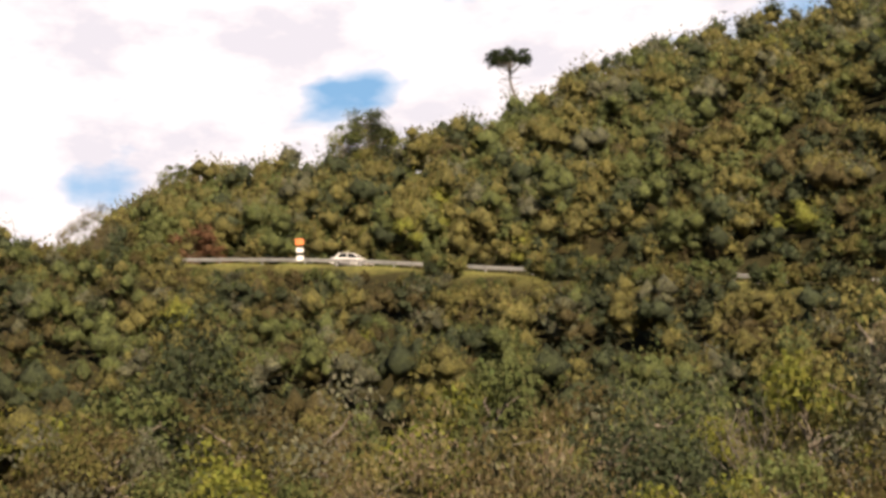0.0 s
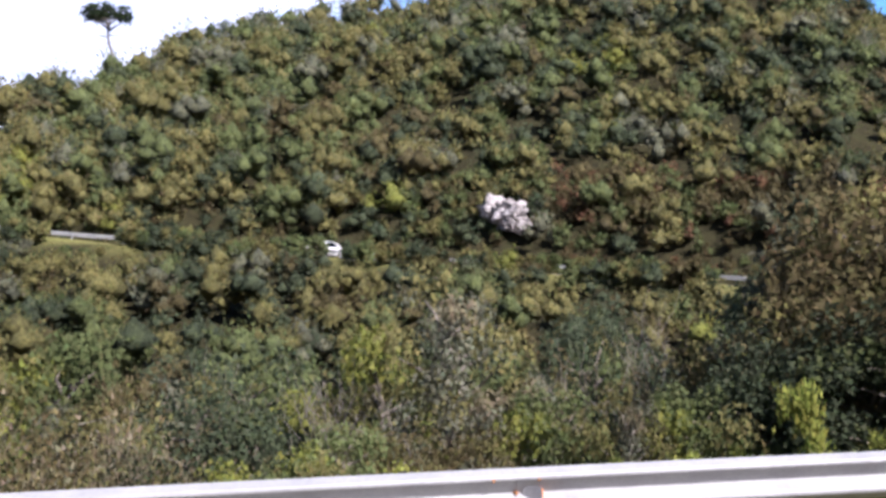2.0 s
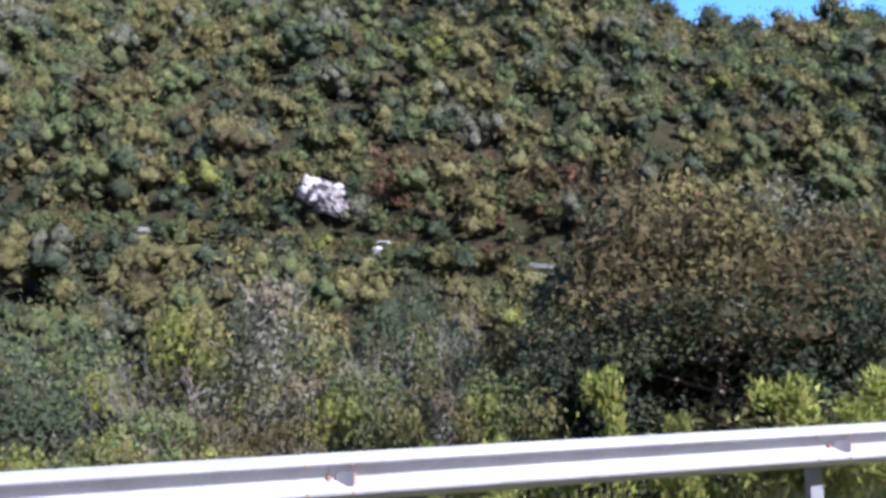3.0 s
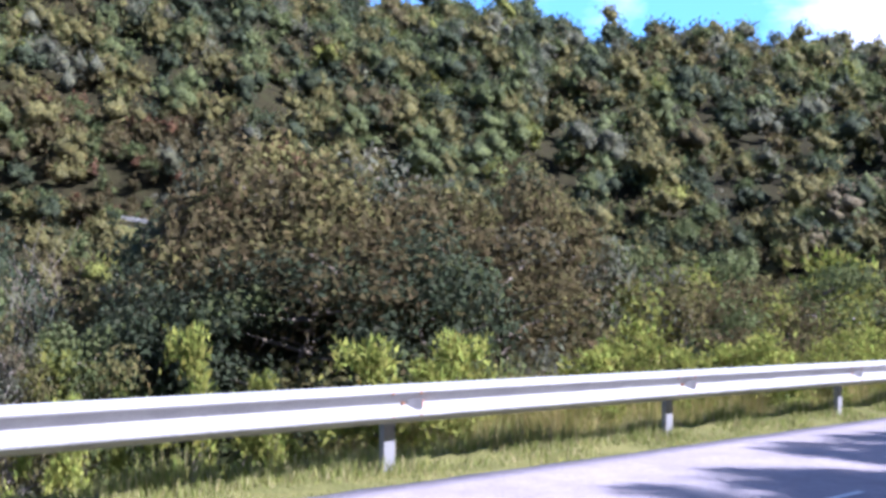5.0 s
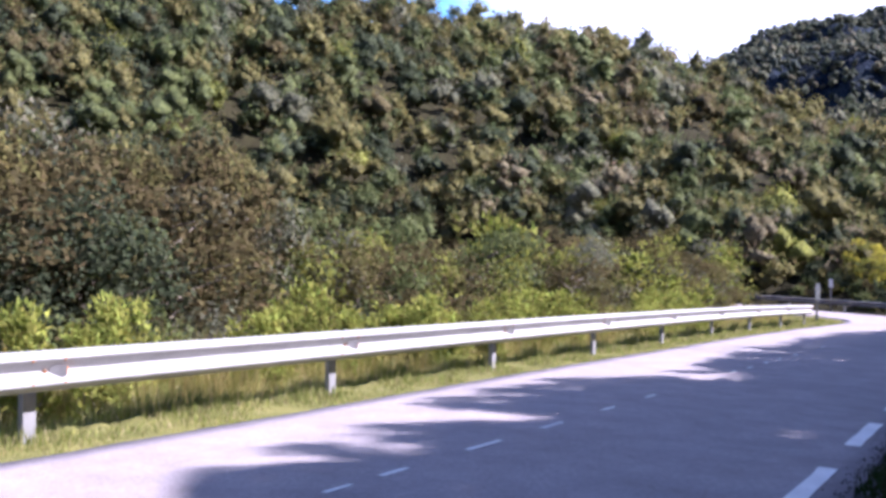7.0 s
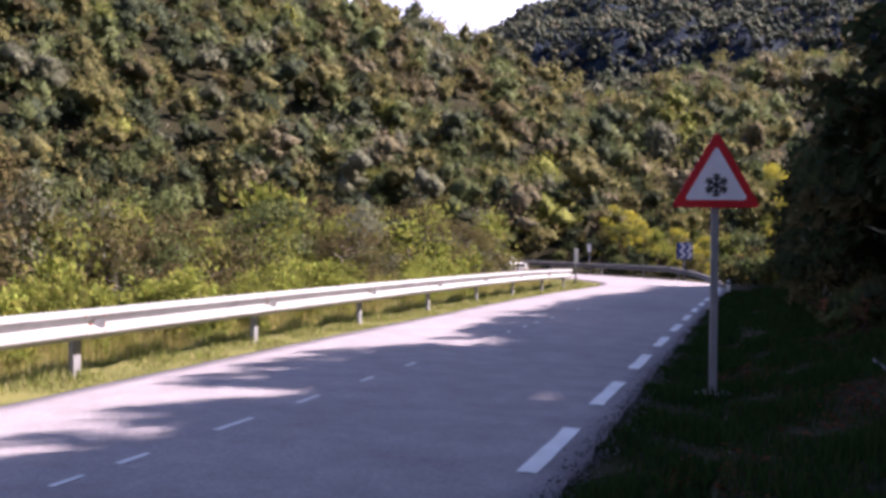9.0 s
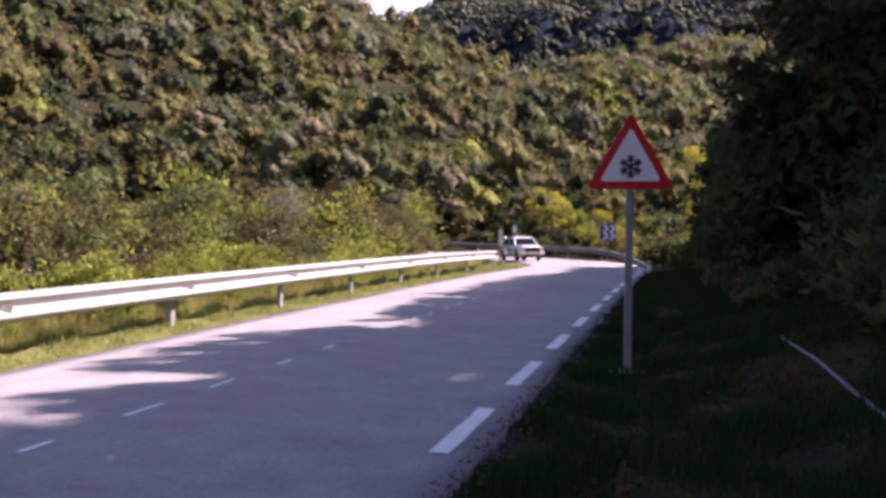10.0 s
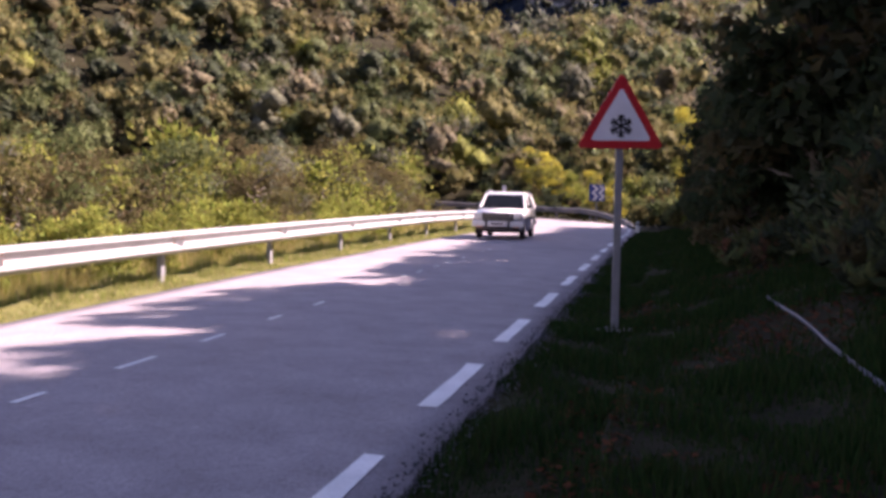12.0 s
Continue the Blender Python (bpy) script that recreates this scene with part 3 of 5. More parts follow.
def warning_sign():
    x, y = 10.86, -1.82
    z = land_at(x, y)
    thing = empty("warning_sign", pose(x, y, z, 0, -0.4, -89))
    tagged(thing, "triangular ice warning sign, red border, snowflake, on galvanised post", "road sign")
    bm = bmesh.new()
    box(bm, (0.075, 0.045, 2.55), (0, 0.03, 1.05), 0.006)
    part("pole", bm, ZINC_DULL, thing, "grey galvanised square pole")
    plate_at = 1.45 - z
    side, rad = 0.90, 0.035
    lifted = lambda pts: [(px, pz + plate_at) for px, pz in pts]
    bm = bmesh.new()
    prism(bm, lifted(rounded_triangle(side, rad)), -0.025, -0.002, 0.003)
    plate = part("plate", bm, SIGN_RED, thing, "red triangular plate with rounded corners")
    bm = bmesh.new()
    shrink = []
    cx, cz = 0, side * math.sqrt(3) / 6
    for px, pz in rounded_triangle(side, rad):
        shrink.append((cx + (px - cx) * 0.70, cz + (pz - cz) * 0.70 + plate_at))
    prism(bm, shrink, -0.030, -0.0255)
    part("panel", bm, SIGN_WHITE, plate, "white inner panel")
    bm = bmesh.new()
    middle = Vector((0, -0.0335, plate_at + 0.225))
    for k in range(6):
        a = radians(60 * k + 90)
        way = Vector((math.cos(a), 0, math.sin(a)))
        box(bm, (0.118, 0.005, 0.022), middle + way * 0.059, 0, Matrix.Rotation(-a, 4, "Y"))
        for off, length in ((0.045, 0.05), (0.078, 0.046)):
            for tilt in (-1, 1):
                b = a + radians(48 * tilt)
                w2 = Vector((math.cos(b), 0, math.sin(b)))
                box(bm, (length, 0.0046, 0.016), middle + way * off + w2 * length * 0.48, 0, Matrix.Rotation(-b, 4, "Y"))
    part("snowflake", bm, SIGN_BLACK, plate, "black snowflake symbol")
    for h in (0.18, 0.48):
        bm = bmesh.new()
        box(bm, (0.16 if h < 0.3 else 0.12, 0.012, 0.035), (0, 0.004, plate_at + h), 0.002)
        part("bracket", bm, ZINC_DULL, thing)
    bm = bmesh.new()
    for k in range(9):
        a = k * 0.7
        bmesh.ops.create_icosphere(bm, subdivisions=1, radius=0.05, matrix=Matrix.Translation((0.11 * math.cos(a) * (1 + 0.3 * (k % 3)), 0.09 * math.sin(a), 0.015)) @ Matrix.Diagonal((1.3, 1, 0.5, 1)))
    part("footing", bm, LIMESTONE, thing, "crumbled concrete footing")


def chevron_sign():
    x, y = 55.5, -7.5
    z = land_at(x, y)
    thing = empty("chevron_sign", pose(x, y, z, 0, 0, -86))
    tagged(thing, "square blue bend sign with white chevrons on post", "road sign")
    bm = bmesh.new()
    box(bm, (0.07, 0.04, 2.5), (0, 0.03, 0.85), 0.004)
    part("pole", bm, ZINC_DULL, thing)
    bm = bmesh.new()
    box(bm, (0.86, 0.02, 0.9), (0, -0.012, 1.6), 0.006)
    plate = part("plate", bm, SIGN_BLUE, thing, "blue square plate")
    for at in (-0.17, 0.19):
        bm = bmesh.new()
        h = 0.40
        # an arrow that points to the left with a notch behind, twice over its height
        pts = [(at + 0.13, 1.6 + h), (at - 0.07, 1.6 + h / 2), (at + 0.13, 1.6), (at - 0.07, 1.6 - h / 2), (at + 0.13, 1.6 - h), (at - 0.05, 1.6 - h), (at - 0.25, 1.6 - h / 2), (at - 0.05, 1.6), (at - 0.25, 1.6 + h / 2), (at - 0.05, 1.6 + h)]
        prism(bm, [(-(q - at) + at, r) for q, r in pts], -0.028, -0.0235)
        part("chevron", bm, SIGN_WHITE, plate, "white chevron")


def marker_posts():
    # kilometre post at the rail's end
    x, y = 41.2, -1.35
    thing = empty("marker_post", pose(x, y, land_at(x, y), 0, 1.0, -88))
    tagged(thing, "slim white marker post beside the guardrail end", "marker post")
    bm = bmesh.new()
    box(bm, (0.07, 0.03, 1.7), (0, 0, 0.55), 0.005)
    part("stake", bm, ZINC_DULL, thing)
    bm = bmesh.new()
    box(bm, (0.16, 0.012, 0.62), (0, -0.022, 1.22), 0.004)
    part("plate", bm, WHITE_PAINT, thing)
    # a second one, behind the outer rail
    x, y = at_bearing(92.6, 66)
    thing = empty("marker_post", pose(x, y, land_at(x, y), 0, -1.0, -88))
    tagged(thing, "thin pale marker post behind the bend guardrail", "marker post")
    bm = bmesh.new()
    box(bm, (0.08, 0.04, 2.3), (0, 0, 0.85), 0.005)
    part("stake", bm, ZINC_DULL, thing)
    bm = bmesh.new()
    box(bm, (0.24, 0.012, 0.5), (0, -0.03, 1.7), 0.004)
    part("plate", bm, SIGN_WHITE, thing)
    # small white reflector post beyond the sign
    x, y = 38.2, -6.75
    thing = empty("reflector_post", pose(x, y, land_at(x, y), 0, 0, -88))
    tagged(thing, "short white reflector post on grassy verge", "reflector post")
    bm = bmesh.new()
    box(bm, (0.12, 0.09, 0.52), (0, 0, 0.2), 0.02)
    part("stem", bm, WHITE_PAINT, thing)
    bm = bmesh.new()
    box(bm, (0.124, 0.094, 0.08), (0, 0, 0.36), 0.01)
    part("band", bm, SIGN_BLACK, thing)
    # banded beacon on the far road
    th = radians(-8.35)
    d = 86.0
    x, y = d * math.sin(th), d * math.cos(th)
    thing = empty("striped_beacon", pose(x, y, land_at(x, y), 0, 0, 8))
    tagged(thing, "roadside beacon with orange head and white bands", "beacon")
    bm = bmesh.new()
    rod(bm, (0, 0, -0.4), (0, 0, 1.7), 0.05, 0.05, 8)
    part("pole", bm, BLACK_TRIM, thing)
    for z0, h, w, mat, lab in ((0.25, 0.42, 0.62, WHITE_PAINT, "white band"), (0.95, 0.36, 0.60, WHITE_PAINT, "white band"), (1.55, 0.55, 0.70, ORANGE_PAINT, "orange head")):
        bm = bmesh.new()
        box(bm, (w, 0.12, h), (0, -0.06, z0 + h / 2), 0.03)
        part("band" if mat is WHITE_PAINT else "head", bm, mat, thing, lab)


def hose():
    """A grey hose along the foot of the bank."""
    pts = [(4.4, -2.15), (5.14, -2.33), (6.19, -2.53), (7.65, -2.77), (9.2, -3.1), (10.4, -3.26), (11.3, -3.42)]
    cu = bpy.data.curves.new("hose", "CURVE")
    cu.dimensions, cu.bevel_depth, cu.bevel_resolution = "3D", 0.018, 3
    sp = cu.splines.new("NURBS")
    sp.points.add(len(pts) - 1)
    sp.order_u, sp.use_endpoint_u = 4, True
    for p, (x, y) in zip(sp.points, pts):
        p.co = (x, y - 0.1, land_at(x, y - 0.1) + 0.03, 1)
    cu.materials.append(HOSE)
    tagged(new("hose", cu), "grey plastic hose lying along bank foot", "hose")


def rock(name, label, x, y, size, seed, z_lift=0.0):
    bm = bmesh.new()
    bmesh.ops.create_icosphere(bm, subdivisions=4, radius=1.0)
    for v in bm.verts:
        p = v.co.copy()
        k = 1 + 0.4 * noise.noise(p * 1.3 + Vector((seed, 0, 0))) + 0.3 * noise.cell(p * 1.6 + Vector((0, seed, 0))) + 0.14 * noise.cell(p * 3.9 + Vector((seed, seed, 0))) + 0.12 * noise.noise(p * 6)
        v.co = Vector((p.x * size[0] * k, p.y * size[1] * k, p.z * size[2] * k))
    ob = part(name, bm, LIMESTONE)
    ob.matrix_basis = pose(x, y, land_at(x, y) + z_lift, 0, 0, seed * 40)
    tagged(ob, label, "rock")


# ---- plants ----
TINTS = {
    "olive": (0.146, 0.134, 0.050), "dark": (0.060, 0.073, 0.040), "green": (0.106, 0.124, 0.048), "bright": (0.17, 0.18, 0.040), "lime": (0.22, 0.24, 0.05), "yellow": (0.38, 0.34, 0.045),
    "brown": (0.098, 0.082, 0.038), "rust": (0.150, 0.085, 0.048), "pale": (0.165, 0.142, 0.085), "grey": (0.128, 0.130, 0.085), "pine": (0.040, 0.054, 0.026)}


def leaves(rng, centres, radii, count, size, tints, shell=0.55, flat=1.0):
    """Pointed leaves in clumps. centres (n, 3), radii (n,), count leaves a clump, tints (n, 3). Returns verts, faces, tint a vert."""
    n = len(centres)
    who = np.repeat(np.arange(n), count)
    total = len(who)
    way = rng.standard_normal((total, 3))
    way /= np.linalg.norm(way, axis=1)[:, None]
    way[:, 2] = np.where(way[:, 2] < -0.35, -way[:, 2], way[:, 2])
    dist = radii[who] * (shell + (1.12 - shell) * rng.random(total) ** 0.6)
    p = centres[who] + way * dist[:, None] * np.array([1, 1, flat])
    nrm = way + 0.6 * rng.standard_normal((total, 3))
    nrm /= np.linalg.norm(nrm, axis=1)[:, None]
    a = np.cross(nrm, rng.standard_normal((total, 3)))
    a /= np.linalg.norm(a, axis=1)[:, None] + 1e-9
    b = np.cross(nrm, a)
    s = (size if np.isscalar(size) else size[who]) * rng.uniform(0.6, 1.35, total)
    a, b = a * s[:, None], b * (s * 0.95)[:, None]
    v = np.stack([p - a, p + b * 1.2, p + a], 1).reshape(-1, 3)
    f = np.arange(total * 3).reshape(-1, 3)
    tone = tints[who] * rng.uniform(0.85, 1.17, (total, 1)) * (1 + 0.04 * rng.standard_normal((total, 3)))
    return v, f, np.repeat(np.clip(tone, 0.005, 0.6), 3, 0)


BALL = np.array([(0, 0, 1), (1, 0, 0), (0, 1, 0), (-1, 0, 0), (0, -1, 0), (0, 0, -1)], float)
BALL_F = np.array([(0, 1, 2), (0, 2, 3), (0, 3, 4), (0, 4, 1), (5, 2, 1), (5, 3, 2), (5, 4, 3), (5, 1, 4)])


def cores(rng, centres, radii, tints):
    n, m = len(centres), len(BALL)
    v = BALL[None] * (radii[:, None] * rng.uniform(0.7, 1.35, (n, m)))[..., None] + 0.15 * radii[:, None, None] * rng.standard_normal((n, m, 3)) + centres[:, None]
    f = BALL_F[None] + (np.arange(n) * m)[:, None, None]
    return v.reshape(-1, 3), f.reshape(-1, 3), np.repeat(tints, m, 0)


def sprays(rng, centres, radii, count, size, tints, shell):
    """Leafy twig ends: pointed slips that grow outwards and up from uneven lobes. Returns verts, faces, tint a vert."""
    n = len(centres)
    who = np.repeat(np.arange(n), count)
    total = len(who)
    way = rng.standard_normal((total, 3))
    way /= np.linalg.norm(way, axis=1)[:, None]
    way[:, 2] = np.where(way[:, 2] < -0.3, -way[:, 2], way[:, 2])
    ph = rng.uniform(0, 6.28, (n, 2))[who]
    lump = 1 + 0.28 * np.sin(4 * way[:, 0] + ph[:, 0]) * np.sin(4 * way[:, 1] + ph[:, 1]) + 0.12 * np.sin(7 * way[:, 2] + ph[:, 0])
    dist = radii[who] * lump * (shell + (1.1 - shell) * rng.random(total))
    p = centres[who] + way * dist[:, None] * np.array([1, 1, 1.15])
    axis = way * 0.7 + 0.65 * rng.standard_normal((total, 3)) + np.array([0, 0, 0.55])
    axis /= np.linalg.norm(axis, axis=1)[:, None]
    across = np.cross(axis, way * 1.3 + np.array([0, 0, 0.3]) + 0.5 * rng.standard_normal((total, 3)))
    across /= np.linalg.norm(across, axis=1)[:, None] + 1e-9
    s = size[who] * rng.uniform(0.6, 1.5, total)
    a, b = axis * (s * 2.3)[:, None], across * (s * 0.62)[:, None]
    v = np.stack([p - b, p + b, p + a], 1).reshape(-1, 3)
    tone = tints[who] * rng.uniform(0.72, 1.3, (total, 1)) * (1 + 0.06 * rng.standard_normal((total, 3)))
    return v, np.arange(total * 3).reshape(-1, 3), np.repeat(np.clip(tone, 0.005, 0.6), 3, 0)


def woods(name, label, xy, radii, tints, count, size, seed, tall=1.0, lobes=6, core=0.66, ground=None, shell=0.5):
    """One mass of scrub: every bush is a middle and lobes beside it, each a lump of close leaves with leafy twigs round it. Kind stuff."""
    rng = np.random.default_rng(seed)
    n = len(xy)
    ground_z = (ground or land)(xy[:, 0], xy[:, 1])
    tall = tall * rng.uniform(0.75, 1.7, n)
    turn = rng.uniform(0, 2 * np.pi, n)
    cs, rs, ts = [], [], []
    for k in range(lobes):
        if k == 0:
            a, reach, up, r = turn, radii * 0.15, radii * 1.0 * tall, radii * rng.uniform(0.52, 0.72, n)
        else:
            a = turn + 2 * np.pi * k / (lobes - 1) + rng.uniform(-0.7, 0.7, n)
            level = rng.random(n)
            reach, up, r = radii * rng.uniform(0.3, 0.8, n) * (1.05 - 0.5 * level), radii * (0.25 + 0.95 * level) * tall, radii * rng.uniform(0.36, 0.6, n)
        cs.append(np.stack([xy[:, 0] + np.cos(a) * reach, xy[:, 1] + np.sin(a) * reach, ground_z + up], -1))
        rs.append(r)
        ts.append(tints * rng.uniform(0.85, 1.18, (n, 1)))
    c, r, t = np.vstack(cs), np.concatenate(rs), np.vstack(ts)
    sizes = size * np.ones(n) if np.isscalar(size) else size
    v, f, col = sprays(rng, c, r, count, np.tile(sizes, lobes), t, shell)
    stuff = new(name, sheet(name, v, f, LEAF, False, col))
    tagged(stuff, label, "woods", kind="stuff")
    v, f, col = cores(rng, c, r * core, t)
    inner = new("inner_foliage", sheet("inner_foliage", v, f, LEAF_MASS, True, col))
    inner.parent = stuff
    inner["kind"] = "stuff"
    return stuff


def limb(bm, rng, a, b, r0, r1, bends=3, sides=6):
    """A crooked tapering branch; returns its points."""
    a, b = Vector(a), Vector(b)
    pts = [a]
    for k in range(1, bends + 1):
        t = k / bends
        p = a.lerp(b, t)
        if k < bends:
            w = (b - a).length * 0.09
            p += Vector((rng.uniform(-w, w), rng.uniform(-w, w), rng.uniform(-w, w) * 0.4))
        pts.append(p)
    for k in range(bends):
        rod(bm, pts[k], pts[k + 1], r0 + (r1 - r0) * k / bends, r0 + (r1 - r0) * (k + 1) / bends, sides)
    return pts


def tree(kind, label, seed, height, spread, clumps, per, size, tints, bark=None, low=0.25, flat=0.85, stems=1, name="tree", category="tree"):
    """A tree or shrub about its foot: tapered stems with limbs, and a crown of leaf clumps."""
    rng, nrng = random.Random(seed), np.random.default_rng(seed)
    bm = bmesh.new()
    centres, radii = [], []
    for s in range(stems):
        lean = Vector((rng.uniform(-1, 1), rng.uniform(-1, 1), 0)) * spread * (0.16 if stems == 1 else 0.42)
        top = Vector((0, 0, height * rng.uniform(0.78, 0.92))) + lean
        foot = Vector((rng.uniform(-0.12, 0.12), rng.uniform(-0.12, 0.12), -0.5))
        thick = height * (0.0075 if kind == "bare" else 0.011 if stems > 1 else 0.02) / math.sqrt(stems)
        limb(bm, rng, foot, foot.lerp(top, 0.86), thick, thick * 0.25, 4, 7)
        for k in range(max(3, clumps // stems)):
            t = low + (1 - low) * (k + rng.random()) / max(3, clumps // stems)
            base = foot.lerp(top, t * 0.9)
            a = rng.uniform(0, 2 * math.pi)
            bulge = spread * math.sqrt(max(0.06, 1 - (2 * (t - low) / (1 - low) - 0.85) ** 2 / 1.7)) * rng.uniform(0.35, 0.95)
            end = base + Vector((math.cos(a) * bulge, math.sin(a) * bulge, rng.uniform(0.05, 0.22) * height * (1 - t * 0.6)))
            end.z = min(end.z, height * 0.97)
            limb(bm, rng, base, end, thick * (0.6 if kind == "bare" else 0.38), thick * (0.3 if kind == "bare" else 0.1), 2, 4)
            if kind == "bare":
                for j in range(3):
                    q = base.lerp(end, rng.uniform(0.4, 1))
                    limb(bm, rng, q, q + Vector((rng.uniform(-1, 1), rng.uniform(-1, 1), rng.uniform(0.5, 1.6))) * height * 0.09, thick * 0.36, thick * 0.16, 2, 4)
            centres.append(end)
            radii.append(spread * rng.uniform(0.26, 0.42))
    trunk = part(name, bm, bark or BARK)
    tagged(trunk, label, category, "scrub trees and shrubs")
    c, r = np.array(centres), np.array(radii)
    pick = nrng.integers(0, len(tints), len(c))
    col = np.array([TINTS[t] for t in tints])[pick]
    if kind in ("bright", "leafy", "pale"):
        v, f, tone = sprays(nrng, c, r * 1.25, per, size * np.ones(len(c)), col, 0.2)
    else:
        v, f, tone = leaves(nrng, c, r, per, size, col, 0.35, flat)
    crown = new("crown", sheet("crown", v, f, LEAF, False, tone))
    crown.parent = trunk
    return trunk


PLANTS = {}
KINDS = {
    "olive": [dict(label="olive-green broadleaf tree growing on the gully slope", height=8.0, spread=2.6, clumps=42, per=185, size=0.08, tints=("grey", "brown", "olive", "brown"))] * 2,
    "dark": [dict(label="dark glossy evergreen oak growing on the gully slope", height=7.0, spread=2.5, clumps=42, per=185, size=0.08, tints=("dark", "dark", "green"))] * 2,
    "green": [dict(label="green bushy young tree growing on the gully slope", height=6.0, spread=2.2, clumps=36, per=180, size=0.078, tints=("green", "olive", "green", "bright"))] * 2,
    "grey": [dict(label="grey-green tree with pale leaf undersides above the gully", height=7.5, spread=2.0, clumps=38, per=190, size=0.072, tints=("grey", "olive", "pale"), bark=BARK_PALE)] * 2,
    "brown": [dict(label="brownish broadleaf tree turning for autumn above the gully", height=7.0, spread=2.3, clumps=40, per=175, size=0.076, tints=("brown", "olive", "brown"))] * 2,
    "bare": [dict(label="nearly leafless gully tree with pale thin branches", height=7.5, spread=1.5, clumps=40, per=10, size=0.05, tints=("pale", "brown"), bark=BARK_PALE, low=0.2, stems=5)] * 2,
    "pale": [dict(label="straw-coloured willowy bush with thin pale stems", height=4.0, spread=1.3, clumps=28, per=170, size=0.036, tints=("pale", "brown", "olive"), bark=BARK_PALE, stems=3, low=0.15)] * 2,
}
# bank trees: the bank's shade is put into these dark leaf tints
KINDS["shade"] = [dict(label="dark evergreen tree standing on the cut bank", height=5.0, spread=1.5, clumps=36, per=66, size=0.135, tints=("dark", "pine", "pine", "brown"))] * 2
KINDS["autumn"] = [dict(label="orange-brown autumn bush above the far road", height=3.0, spread=1.3, clumps=20, per=70, size=0.12, tints=("rust", "rust", "brown"), stems=3, low=0.1)] * 1
SHRUBS = {
    "bright": [dict(label="yellow-green leafy roadside shrub behind the guardrail", height=1.9, spread=0.5, clumps=20, per=120, size=0.034, tints=("lime", "lime", "bright"), stems=4, low=0.08)] * 2,
    "leafy": [dict(label="green leafy roadside shrub on the valley edge", height=1.9, spread=0.62, clumps=20, per=120, size=0.034, tints=("bright", "lime", "lime"), stems=4, low=0.08)] * 2,
    "gold": [dict(label="golden-yellow autumn shrub growing beside the bend", height=4.5, spread=1.4, clumps=26, per=110, size=0.07, tints=("yellow", "bright", "yellow"), stems=3, low=0.1)] * 2,
}
for table, nm in ((KINDS, "tree"), (SHRUBS, "shrub")):
    for kind, variants in table.items():
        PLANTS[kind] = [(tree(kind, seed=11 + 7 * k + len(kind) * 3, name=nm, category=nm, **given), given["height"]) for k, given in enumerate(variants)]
used = set()
plant_rng = random.Random(21)


def plant(kind, x, y, height=None, wide=1.0, sink=0.1):
    """One plant of a kind at a place; the first of each variant is the one that was built."""
    fresh = [i for i in range(len(PLANTS[kind])) if (kind, i) not in used]
    k = fresh[0] if fresh else plant_rng.randrange(len(PLANTS[kind]))
    ob, tall = PLANTS[kind][k]
    s = (height or tall) / tall
    m = Matrix.LocRotScale((x, y, land_at(x, y) - sink), Euler((0, 0, plant_rng.uniform(0, 6.28))), Vector((s * wide, s * wide, s)))
    if (kind, k) in used:
        return copy_thing(ob, m @ Matrix.Diagonal((1 / ob.scale.x, 1 / ob.scale.y, 1 / ob.scale.z, 1)))
    used.add((kind, k))
    ob.matrix_basis = m
    return ob


def plant_to(kind, th, d, el, wide=1.0):
    """A plant whose top stands at an elevation as seen from beside the road."""
    x, y = at_bearing(th, d)
    h = (EYE_Z + math.tan(radians(el)) * d - land_at(x, y) + 0.1) * (1.14 if d < 60 else 1.0)
    return plant(kind, x, y, max(0.6, h), wide)


